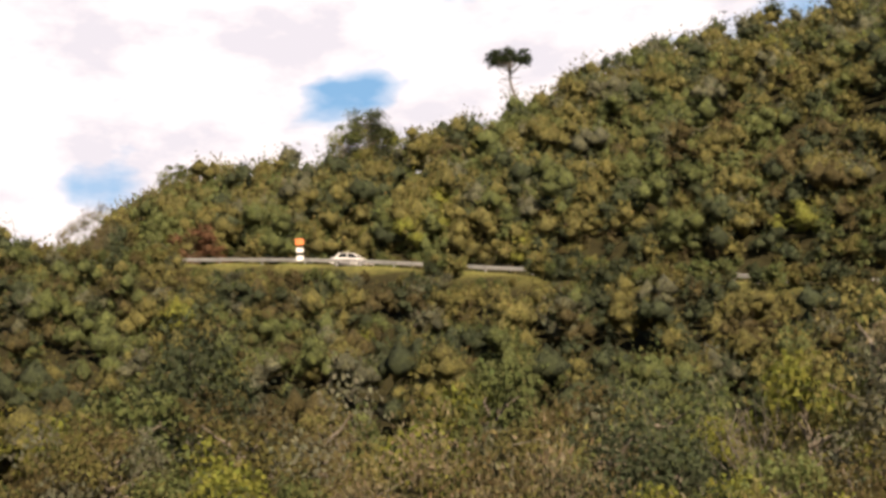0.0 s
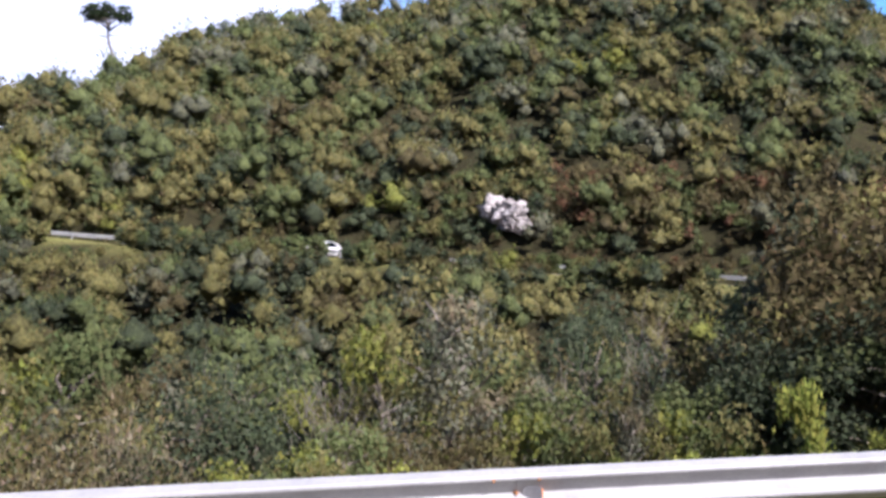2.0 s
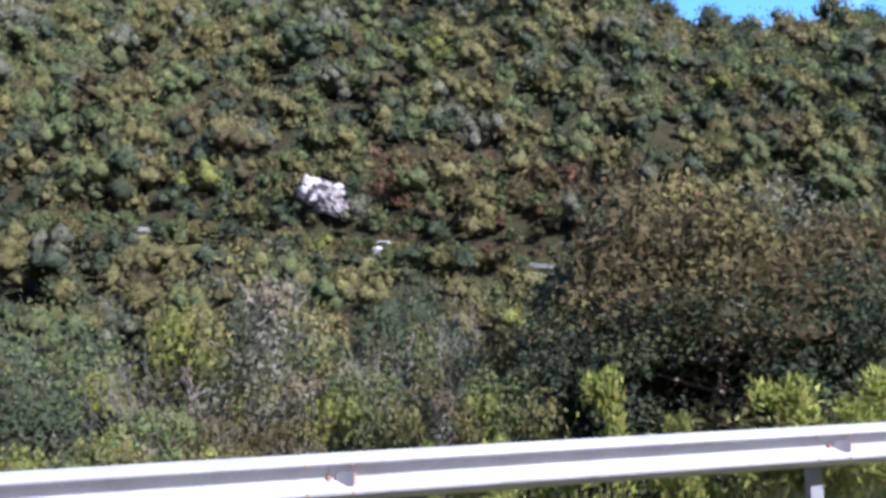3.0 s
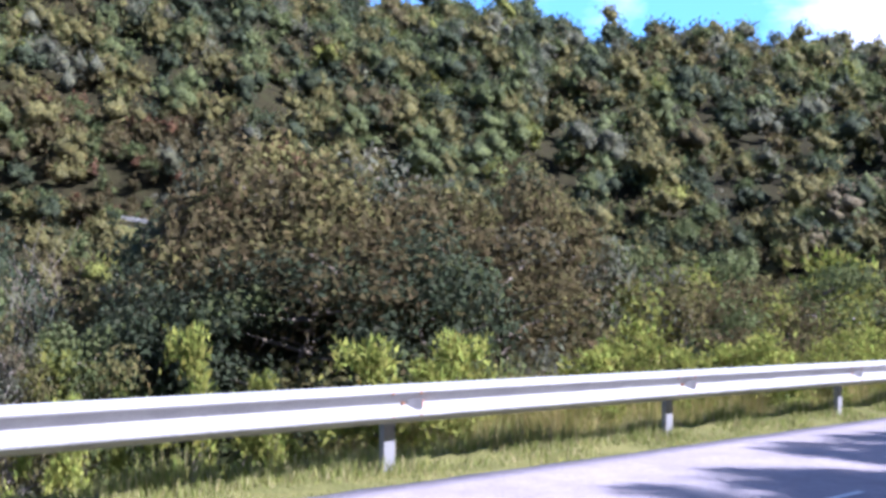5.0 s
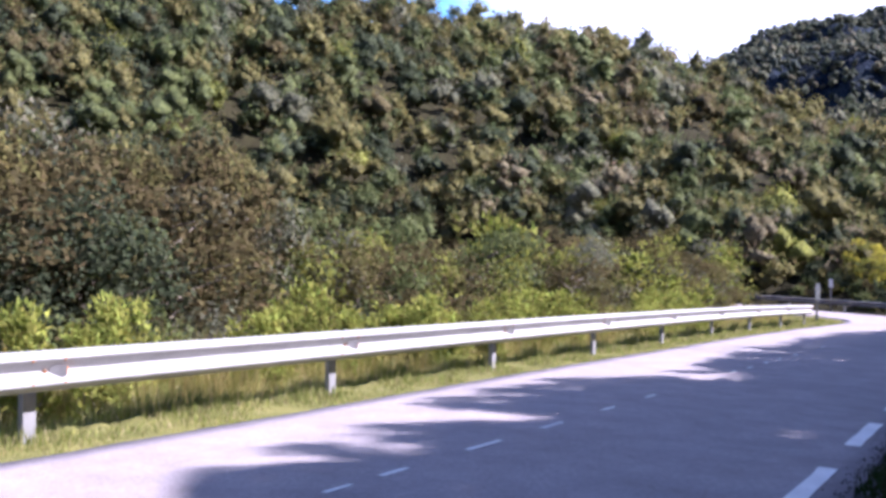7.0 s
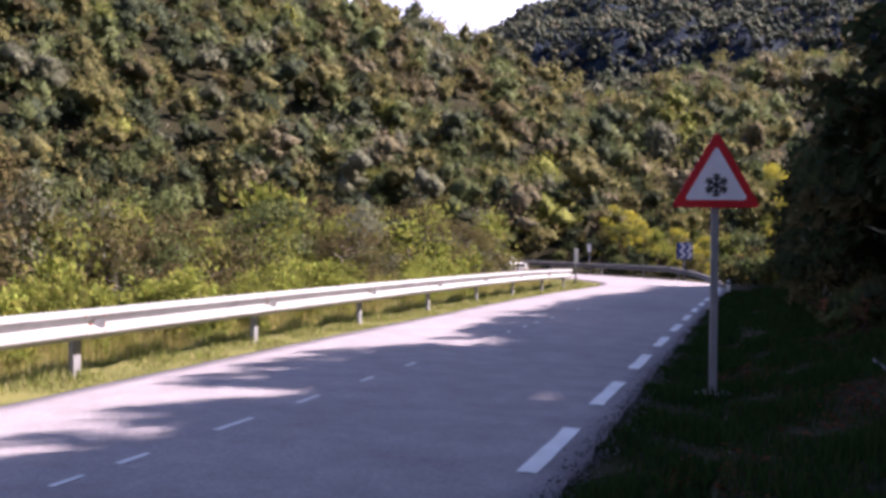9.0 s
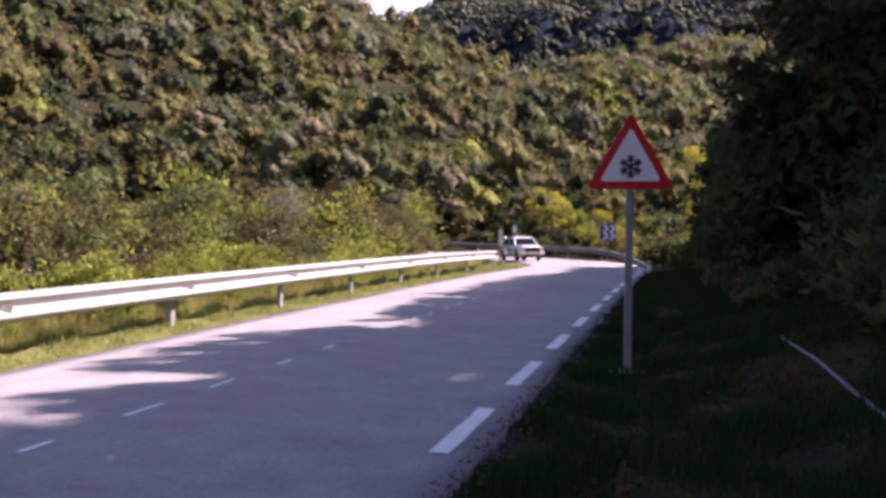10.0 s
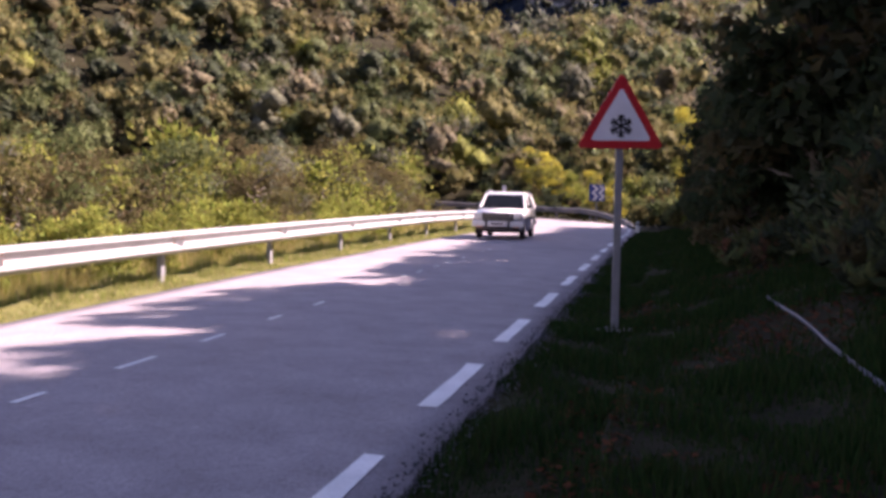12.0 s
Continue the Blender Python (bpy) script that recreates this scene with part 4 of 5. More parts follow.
def hillside():
    rng = np.random.default_rng(9)
    n = 9800
    th = rng.uniform(-34, 116, n)
    road_d, dist = np.interp(th, FAR_BEAR, FAR_DIST), np.interp(th, SKYLINE[:, 0], SKYLINE[:, 2])
    lo, hi = road_d + 3, dist + 4
    d = np.sqrt(rng.uniform(0, 1, n) * (hi**2 - lo**2) + lo**2)
    x, y = d * np.sin(np.radians(th)), d * np.cos(np.radians(th))
    off, _, _, _ = near_road(x, y)
    # fewer, larger plants with distance
    keep = (off < -4.6) & (rng.random(n) < np.clip(52 / d, 0.22, 1.0)) & ~((th > 98) & (d < 75))
    # the rock stands free
    keep &= ~((np.abs(th - 25.7) < 1.3) & (d < 84.5))
    th, d, x, y = th[keep], d[keep], x[keep], y[keep]
    n = len(x)
    patch = np.sin(x * 0.11 + 2 * np.sin(y * 0.05)) + np.sin(y * 0.13 + 1.5 * np.sin(x * 0.07))
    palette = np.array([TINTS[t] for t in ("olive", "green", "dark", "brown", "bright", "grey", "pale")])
    # grey tints grow commoner with distance: haze put into the leaf colour
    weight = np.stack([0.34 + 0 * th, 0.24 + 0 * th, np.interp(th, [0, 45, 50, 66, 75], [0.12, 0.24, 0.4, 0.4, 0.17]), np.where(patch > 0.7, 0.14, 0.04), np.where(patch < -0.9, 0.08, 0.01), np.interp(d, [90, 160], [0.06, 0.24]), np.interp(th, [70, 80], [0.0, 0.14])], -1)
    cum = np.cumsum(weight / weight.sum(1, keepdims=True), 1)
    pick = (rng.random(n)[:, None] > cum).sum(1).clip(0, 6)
    tint = palette[pick]
    road_off, _, _, _ = near_road(x, y)
    rusty = (th > 29) & (th < 46) & (road_off > -13) & (rng.random(n) < 0.55)
    tint[rusty] = TINTS["brown"]
    tint[rusty & (rng.random(n) < 0.22)] = TINTS["rust"]
    radii = (0.9 + 1.7 * rng.random(n) ** 1.3) * np.interp(d, [70, 200], [1.0, 1.35])
    radii[rusty] *= 0.8
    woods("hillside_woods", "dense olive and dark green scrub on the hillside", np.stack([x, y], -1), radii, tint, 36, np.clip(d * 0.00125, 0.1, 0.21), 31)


def valley():
    rng = np.random.default_rng(10)
    n = 11000
    x, y = rng.uniform(-62, 72, n), rng.uniform(4, 97, n)
    off, _, _, k = near_road(x, y)
    d, th = np.hypot(x, y), np.degrees(np.arctan2(x, y))
    near_side = k < BEND - 14
    keep = (off > np.where(near_side, 4.9, 3.7)) & (d > 15) & (th > -42) & (th < 87.5) & (rng.random(n) < np.where((d < 45) | (off < 9), 0.34, 0.25)) & ~((d < 40) & (rng.random(n) < np.where(d < 26, 0.8, 0.5))) & ~((off < 7.5) & near_side & (x > 22))
    x, y, d, th, off, near_side = (q[keep] for q in (x, y, d, th, off, near_side))
    z = land(x, y)
    radii = rng.uniform(1.0, 2.3, len(x))
    # below the far road the scrub stays lower than the road, but where it hides it
    el_road = np.degrees(np.arctan2(np.interp(th, FAR_BEAR, FAR_Z) - EYE_Z, np.interp(th, FAR_BEAR, FAR_DIST) - 3))
    clear = ((th > -15) & (th < 7.5)) | ((th > 15.0) & (th < 16.3)) | ((th > 22) & (th < 23)) | ((th > 36.6) & (th < 38.4))
    gap = np.where(clear, -0.2, rng.uniform(0.5, 1.5, len(x)))
    roof = EYE_Z + np.tan(np.radians(el_road + gap)) * d
    roof = np.where(near_side, np.minimum(roof, EYE_Z + np.tan(np.radians(np.interp(th, [-40, -20, 0, 30, 60, 90], [7.4, 6.8, 1.5, 0.5, 0.2, -2.4]))) * d), roof)
    radii = np.minimum(radii, (roof - z) / 2.5)
    keep = radii > 0.3
    x, y, d, th, radii, near_side = (q[keep] for q in (x, y, d, th, radii, near_side))
    palette = np.array([TINTS[t] for t in ("olive", "green", "dark", "brown", "bright", "grey")])
    pick = rng.choice(6, len(x), p=[0.36, 0.2, 0.2, 0.11, 0.03, 0.1])
    # past bearing 72 most tints are lighter: sunlight put into the leaf colour
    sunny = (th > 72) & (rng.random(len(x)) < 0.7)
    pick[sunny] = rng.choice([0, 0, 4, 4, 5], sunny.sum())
    tint = palette[pick]
    by, close = d < 27, (d >= 27) & (d < 46)
    xy = np.stack([x, y], -1)
    woods("valley_scrub", "tangled green and brownish scrub below the guardrail", xy[by], radii[by], tint[by], 110, 0.042, 36, core=0.55, shell=0.45)
    woods("valley_scrub", "tangled green and brownish scrub in the gully", xy[close], radii[close], tint[close], 60, 0.07, 32, core=0.7, shell=0.55)
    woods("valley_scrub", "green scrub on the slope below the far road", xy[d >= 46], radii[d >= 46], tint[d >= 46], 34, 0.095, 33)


def rail_scrub():
    """Bushes on the downhill edge of the far road, with gaps where its rail shows."""
    rng = np.random.default_rng(19)
    n = 620
    k = rng.integers(BEND + 6, len(CENTRE) - 40, n)
    off = rng.uniform(3.6, 6.5, n)
    x, y = CENTRE[k, 0] + LEFT[k, 0] * off, CENTRE[k, 1] + LEFT[k, 1] * off
    th = np.degrees(np.arctan2(x, y))
    shows = ((th > -15) & (th < -1.2)) | ((th > 0.8) & (th < 4.2)) | ((th > 15.0) & (th < 16.3)) | ((th > 22) & (th < 23)) | ((th > 36.6) & (th < 38.4))
    keep = ~shows & (near_road(x, y)[0] > 3.4)
    x, y, th, k = x[keep], y[keep], th[keep], k[keep]
    drop = CENTRE[k, 2] - land(x, y)
    radii = (drop + rng.uniform(0.5, 1.25, len(x))) / 1.9
    pick = rng.choice(4, len(x), p=[0.4, 0.3, 0.2, 0.1])
    tint = np.array([TINTS[t] for t in ("olive", "green", "dark", "brown")])[pick]
    woods("rail_scrub", "olive and green bushes along the far guardrail", np.stack([x, y], -1), np.clip(radii, 0.5, 1.8), tint, 34, 0.11, 39)


def roadside_scrub():
    """Low brownish scrub along the uphill side of the far road."""
    rng = np.random.default_rng(14)
    n = 1500
    k = rng.integers(BEND - 6, len(CENTRE) - 45, n)
    off = -rng.uniform(3.7, 13, n)
    x, y = CENTRE[k, 0] + LEFT[k, 0] * off, CENTRE[k, 1] + LEFT[k, 1] * off
    true_off = near_road(x, y)[0]
    th = np.degrees(np.arctan2(x, y))
    keep = (true_off < -3.6) & ~((np.abs(th - 25.7) < 1.4) & (np.hypot(x, y) < 82))
    x, y, off, th = x[keep], y[keep], off[keep], th[keep]
    red = (th > 28) & (th < 46)
    pick = np.where(red, rng.choice([1, 1, 1, 2, 3], len(x)), rng.choice([0, 0, 3, 3, 1, 4], len(x)))
    tint = np.array([TINTS[t] for t in ("olive", "brown", "rust", "green", "dark")])[pick]
    radii = rng.uniform(0.55, 1.15, len(x)) * np.interp(off, [-9, -3.7], [1.2, 0.6])
    woods("roadside_scrub", "low brown and olive scrub above the far road", np.stack([x, y], -1), radii, tint, 22, 0.11, 37, lobes=4)


def bank_scrub():
    rng = np.random.default_rng(12)
    n = 1500
    u, v = rng.uniform(2.0, 62, n), -1.9 - 13 * rng.random(n) ** 1.7
    x, y = on_road(u, v)
    off, _, _, _ = near_road(x, y)
    keep = (off < np.where(u > 18, -5.1, -5.7)) & (np.hypot(x, y) > 4.2)
    x, y, v = x[keep], y[keep], v[keep]
    # mostly dark tints, so that leaf colour carries the bank's shade
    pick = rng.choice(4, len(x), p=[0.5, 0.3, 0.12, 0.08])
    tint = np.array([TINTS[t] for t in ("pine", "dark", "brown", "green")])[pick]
    radii = rng.uniform(0.4, 0.9, len(x)) * np.interp(v, [-15, -5, -2.2], [1.7, 1.0, 0.6])
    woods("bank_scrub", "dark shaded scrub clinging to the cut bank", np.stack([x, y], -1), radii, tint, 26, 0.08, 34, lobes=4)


def bank_foot():
    """Low plants where the verge meets the bank, their tints darkened for its shade."""
    rng = np.random.default_rng(16)
    n = 1500
    u, v = 2.5 + 45 * rng.random(n) ** 1.2, rng.uniform(-3.4, -1.0, n)
    x, y = on_road(u, v)
    keep = (np.hypot(x, y) > 4.0) & ((v < -1.9) | (rng.random(n) < 0.45)) & (near_road(x, y)[0] < -4.0)
    keep &= ~((u < 15) & (v > -1.75))
    x, y, v = x[keep], y[keep], v[keep]
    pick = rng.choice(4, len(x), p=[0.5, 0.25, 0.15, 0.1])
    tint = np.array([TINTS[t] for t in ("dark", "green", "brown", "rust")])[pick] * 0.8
    radii = rng.uniform(0.12, 0.34, len(x)) * np.interp(v, [-3.4, -1.0], [1.5, 0.7])
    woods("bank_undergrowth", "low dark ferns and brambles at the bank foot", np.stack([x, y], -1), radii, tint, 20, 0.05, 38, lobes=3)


def bend_scrub():
    """Bushes on the slope round the outside of the bend."""
    rng = np.random.default_rng(13)
    n = 2600
    x, y = rng.uniform(40, 105, n), rng.uniform(-34, 16, n)
    off, _, _, k = near_road(x, y)
    th = np.degrees(np.arctan2(x, y))
    keep = (off < -4.3) & (off > -30) & (rng.random(n) < np.where(off > -12, 1.0, 0.45)) & (k > np.argmin(np.abs(CENTRE[:, 0] - 42))) & (th < 108)
    x, y, off = x[keep], y[keep], off[keep]
    pick = rng.choice(5, len(x), p=[0.3, 0.28, 0.22, 0.12, 0.08])
    tint = np.array([TINTS[t] for t in ("olive", "green", "dark", "bright", "brown")])[pick]
    radii = rng.uniform(0.5, 1.3, len(x)) * np.interp(off, [-14, -9, -4.3], [1.2, 0.75, 0.4])
    woods("bend_scrub", "green and olive scrub above the outer bend", np.stack([x, y], -1), radii, tint, 34, 0.11, 35, lobes=5)


def mountain_woods():
    rng = np.random.default_rng(23)
    n = 5200
    th, d = rng.uniform(82, 112, n), np.sqrt(rng.uniform(340**2, 606**2, n))
    x, y = d * np.sin(np.radians(th)), d * np.cos(np.radians(th))
    # blue is raised in these leaf tints to suggest distance haze
    tint = np.array([(0.060, 0.070, 0.048), (0.085, 0.090, 0.058), (0.045, 0.056, 0.048), (0.12, 0.11, 0.075)])[rng.choice(4, n, p=[0.35, 0.3, 0.25, 0.1])]
    woods("mountain_woods", "bluish-green woods covering the distant mountain", np.stack([x, y], -1), rng.uniform(1.2, 3.0, n), tint, 5, 0.42, 45, lobes=2, core=0.95, ground=mountain_height, tall=0.9)


def litter_at(x, y):
    return np.sin(x * 1.1 + 1) * np.sin(y * 1.7 + x * 0.4)


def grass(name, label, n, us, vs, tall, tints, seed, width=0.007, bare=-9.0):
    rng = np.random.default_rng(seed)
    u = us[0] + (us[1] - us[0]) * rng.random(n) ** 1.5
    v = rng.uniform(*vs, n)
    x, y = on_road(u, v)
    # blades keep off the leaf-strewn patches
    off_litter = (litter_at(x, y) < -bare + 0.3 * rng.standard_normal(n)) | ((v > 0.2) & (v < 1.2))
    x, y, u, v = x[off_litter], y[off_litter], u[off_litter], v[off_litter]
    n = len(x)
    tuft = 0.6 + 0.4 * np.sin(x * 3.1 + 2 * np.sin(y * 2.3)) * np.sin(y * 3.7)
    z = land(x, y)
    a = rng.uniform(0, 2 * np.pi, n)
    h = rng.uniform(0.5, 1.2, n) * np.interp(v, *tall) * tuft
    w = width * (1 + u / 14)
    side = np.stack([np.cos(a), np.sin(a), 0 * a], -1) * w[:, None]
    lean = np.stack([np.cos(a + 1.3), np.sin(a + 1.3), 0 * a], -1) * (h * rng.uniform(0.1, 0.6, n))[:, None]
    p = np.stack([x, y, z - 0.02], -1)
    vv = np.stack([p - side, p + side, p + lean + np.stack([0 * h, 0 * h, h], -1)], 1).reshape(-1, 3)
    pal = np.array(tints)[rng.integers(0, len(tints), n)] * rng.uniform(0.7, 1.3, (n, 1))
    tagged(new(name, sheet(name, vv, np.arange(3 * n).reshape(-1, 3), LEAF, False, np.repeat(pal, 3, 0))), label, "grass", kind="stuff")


def litter():
    """Fallen leaves on the right-hand verge."""
    rng = np.random.default_rng(15)
    n = 9000
    u, v = 2.2 + 14 * rng.random(n) ** 1.3, rng.uniform(-2.8, 0.5, n)
    x, y = on_road(u, v)
    keep = litter_at(x, y) + 0.25 * rng.standard_normal(n) > 0.2
    c = np.stack([x, y, land(x, y) + 0.02], -1)[keep]
    m = len(c)
    a = rng.uniform(0, 6.28, m)
    s = rng.uniform(0.02, 0.045, m)[:, None]
    e1 = np.stack([np.cos(a), np.sin(a), rng.uniform(-0.4, 0.4, m)], -1) * s
    e2 = np.stack([-np.sin(a), np.cos(a), rng.uniform(-0.4, 0.4, m)], -1) * s * 0.7
    vv = np.stack([c - e1, c + e2, c + e1, c - e2], 1).reshape(-1, 3)
    pal = np.array([(0.10, 0.036, 0.02), (0.15, 0.06, 0.03), (0.06, 0.03, 0.018)])[rng.integers(0, 3, m)]
    tagged(new("fallen_leaves", sheet("fallen_leaves", vv, np.arange(4 * m).reshape(-1, 4), LEAF, False, np.repeat(pal, 4, 0))), "reddish-brown fallen leaves on shaded verge", "leaves", kind="stuff")


def gravel():
    """Crumbled edge of the asphalt: small stones along the right-hand side."""
    rng = np.random.default_rng(27)
    n = 3400
    u, v = 1.5 + 24 * rng.random(n) ** 1.6, 1.04 + 0.06 * rng.standard_normal(n)
    x, y = on_road(u, v)
    off, high, _, _ = near_road(x, y)
    z = np.where(off > -2.5, high + 0.035 * (1 - np.abs(off) / 2.4).clip(0), land(x, y) + 0.02)
    r = rng.uniform(0.005, 0.014, n)
    c = np.stack([x, y, z + 0.2 * r], -1)
    p = BALL[None] * (r[:, None] * rng.uniform(0.7, 1.3, (n, 6)))[..., None] * np.array([1.2, 1, 0.7]) + c[:, None]
    f = BALL_F[None] + (np.arange(n) * 6)[:, None, None]
    tagged(new("gravel", sheet("gravel", p.reshape(-1, 3), f.reshape(-1, 3), GRAVEL, False)), "loose grey grit along the crumbling asphalt edge", "gravel", kind="stuff")


# ---- car ----
CAR_SIZE = 0.92


def car():
    """A small white saloon of the seventies; its front is +x, its foot at the origin."""
    thing = empty("car")
    tagged(thing, "small white boxy seventies saloon car driving down", "car")
    half = 0.755

    def arch(cx, r=0.315):
        return [(cx + r * math.cos(radians(a)), 0.27 + r * math.sin(radians(a))) for a in range(180, -1, -20) if 0.27 + r * math.sin(radians(a)) > 0.0]

    lower = [(-1.84, 0.34), (-1.52, 0.30)] + arch(-1.15) + [(-0.80, 0.22), (0.78, 0.22)] + arch(1.17) + [(1.52, 0.30), (1.86, 0.34), (1.89, 0.46), (1.87, 0.70), (1.80, 0.79), (0.98, 0.90), (0.7, 0.925), (-1.22, 0.93), (-1.78, 0.87), (-1.87, 0.78), (-1.88, 0.48)]
    bm = bmesh.new()
    prism(bm, lower, -half, half, 0.055)
    for v in bm.verts:
        # sides lean in towards the sills and the waist
        v.co.y *= 1 - 0.05 * max(0.0, (v.co.z - 0.62) / 0.3) - 0.04 * max(0.0, (0.4 - v.co.z) / 0.2)
        v.co.y *= 1 - 0.05 * max(0.0, (abs(v.co.x) - 1.4) / 0.5)
    body = part("body", bm, CAR_WHITE, thing, "white painted lower body")
    for f in body.data.polygons:
        f.use_smooth = True
    # cabin: roof, pillars and panes
    sec = lambda z: (np.interp(z, [0.92, 1.36], [0.69, 0.565]))
    roof = [(-0.98, 1.345), (-0.80, 1.385), (-0.2, 1.405), (0.30, 1.385), (0.44, 1.345)]
    bm = bmesh.new()
    prism(bm, [(-1.0, 1.315)] + roof + [(0.46, 1.315)], -0.575, 0.575, 0.03)
    part("roof", bm, CAR_WHITE, thing, "white roof")
    for sgn in (-1, 1):
        for foot, top, w in (((0.93, 0.90), (0.42, 1.34), 0.045), ((-0.18, 0.92), (-0.2, 1.34), 0.045), ((-1.35, 0.92), (-0.97, 1.34), 0.10)):
            bm = bmesh.new()
            rod(bm, (foot[0], sgn * 0.685, foot[1]), (top[0], sgn * 0.56, top[1]), w, w * 0.85, 6)
            part("pillar", bm, CAR_WHITE, thing)
        for x0, x1, t0, t1 in ((-0.14, 0.84, -0.16, 0.37), (-1.20, -0.22, -0.86, -0.24)):
            bm = bmesh.new()
            q = [bm.verts.new(p) for p in ((x0, sgn * 0.69, 0.93), (x1, sgn * 0.69, 0.93), (t1, sgn * 0.57, 1.325), (t0, sgn * 0.57, 1.325))]
            bm.faces.new(q)
            bmesh.ops.solidify(bm, geom=bm.faces[:], thickness=0.012)
            part("side_window", bm, GLASS, thing, "dark side glass")
        bm = bmesh.new()
        box(bm, (0.05, 0.10, 0.09), (0.72, sgn * 0.80, 0.98), 0.02)
        part("mirror", bm, BLACK_TRIM, thing)
        bm = bmesh.new()
        box(bm, (0.13, 0.02, 0.025), (-0.02, sgn * 0.752, 0.80), 0.006)
        part("door_handle", bm, CHROME, thing)
        bm = bmesh.new()
        box(bm, (3.3, 0.012, 0.03), (0, sgn * 0.762, 0.60), 0.004)
        part("side_moulding", bm, BLACK_TRIM, thing)
    for name, pts in (("windscreen", ((0.93, 0.905, 0.66), (0.43, 1.34, 0.54))), ("rear_window", ((-1.33, 0.925, 0.64), (-0.985, 1.34, 0.53)))):
        (x0, z0, w0), (x1, z1, w1) = pts
        bm = bmesh.new()
        q = [bm.verts.new(p) for p in ((x0, -w0, z0), (x0, w0, z0), (x1, w1, z1), (x1, -w1, z1))]
        bm.faces.new(q)
        bmesh.ops.solidify(bm, geom=bm.faces[:], thickness=0.012)
        part(name, bm, GLASS, thing, "dark glass")
    bm = bmesh.new()
    box(bm, (1.9, 1.22, 0.3), (-0.2, 0, 0.80), 0.05)
    part("seats", bm, BLACK_TRIM, thing)
    # nose
    bm = bmesh.new()
    box(bm, (0.05, 0.92, 0.25), (1.88, 0, 0.66), 0.01)
    grille = part("grille", bm, BLACK_TRIM, thing, "black grille")
    for z in (0.57, 0.66, 0.75):
        bm = bmesh.new()
        box(bm, (0.012, 0.84, 0.008), (1.908, 0, z))
        part("grille_bar", bm, CHROME, grille)
    for sgn in (-1, 1):
        bm = bmesh.new()
        box(bm, (0.06, 0.22, 0.20), (1.885, sgn * 0.575, 0.68), 0.03)
        lamp = bmesh.new()
        box(lamp, (0.05, 0.245, 0.225), (1.878, sgn * 0.575, 0.68), 0.02)
        part("headlight_rim", lamp, BLACK_TRIM, thing)
        part("headlight", bm, LAMP_GLASS, thing, "square clear headlight")
        bm = bmesh.new()
        box(bm, (0.05, 0.17, 0.06), (1.90, sgn * 0.55, 0.375), 0.012)
        part("indicator", bm, AMBER, thing, "amber indicator")
        bm = bmesh.new()
        box(bm, (0.04, 0.26, 0.13), (-1.885, sgn * 0.54, 0.66), 0.01)
        part("tail_light", bm, RED_LENS, thing, "red tail light")
    for x, name in ((1.93, "front_bumper"), (-1.93, "rear_bumper")):
        bm = bmesh.new()
        box(bm, (0.10, 1.52, 0.15), (x, 0, 0.45), 0.035)
        part(name, bm, BUMPER, thing, "silvery bumper")
        bm = bmesh.new()
        box(bm, (0.012, 0.46, 0.11), (x + math.copysign(0.056, x), 0, 0.46), 0.004)
        part("plate", bm, WHITE_PAINT, thing, "white plate")
        bm = bmesh.new()
        box(bm, (0.006, 0.36, 0.05), (x + math.copysign(0.064, x), 0, 0.46))
        part("plate_bar", bm, BLACK_TRIM, thing)
    for sgn in (-1, 1):
        bm = bmesh.new()
        box(bm, (0.05, 0.07, 0.16), (1.985, sgn * 0.33, 0.46), 0.015)
        part("overrider", bm, BLACK_TRIM, thing)
        bm = bmesh.new()
        rod(bm, (0.98, sgn * 0.1, 0.925), (0.80, sgn * 0.42, 1.03), 0.012, 0.008, 6)
        part("wiper", bm, BLACK_TRIM, thing)
        bm = bmesh.new()
        box(bm, (0.012, 0.008, 0.62), (-0.17, sgn * 0.757, 0.56))
        part("door_gap", bm, BLACK_TRIM, thing)
    bm = bmesh.new()
    box(bm, (0.06, 1.30, 0.10), (1.84, 0, 0.345), 0.02)
    part("valance", bm, BLACK_TRIM, thing)
    bm = bmesh.new()
    box(bm, (2.9, 1.30, 0.10), (0, 0, 0.24))
    part("underside", bm, BLACK_TRIM, thing)
    wheels = []
    for cx in (1.17, -1.15):
        for sgn in (-1, 1):
            hub = empty("wheel", Matrix.Translation((cx, sgn * 0.655, 0.27)))
            hub.parent = thing
            bm = bmesh.new()
            made = bmesh.ops.create_cone(bm, cap_ends=True, segments=28, radius1=0.272, radius2=0.272, depth=0.16, matrix=Matrix.Rotation(radians(90), 4, "X"))
            bmesh.ops.bevel(bm, geom=[e for e in bm.edges if len(e.link_faces) == 2 and e.calc_face_angle(0) > 1], offset=0.03, segments=2, affect="EDGES")
            part("tyre", bm, RUBBER, hub)
            bm = bmesh.new()
            rod(bm, (0, 0.072 * sgn, 0), (0, 0.088 * sgn, 0), 0.175, 0.15, 20)
            for k in range(8):
                a = k * math.pi / 4
                rod(bm, (0.10 * math.cos(a), 0.086 * sgn, 0.10 * math.sin(a)), (0.10 * math.cos(a), 0.094 * sgn, 0.10 * math.sin(a)), 0.022, 0.018, 8)
            part("rim", bm, ZINC, hub, "silver rim")
            wheels.append(hub)
    # a small car: everything drawn in at one scale
    for o in thing.children_recursive:
        o.matrix_basis.translation *= CAR_SIZE
        if o.data:
            o.data.transform(Matrix.Scale(CAR_SIZE, 4))
    return thing, wheels


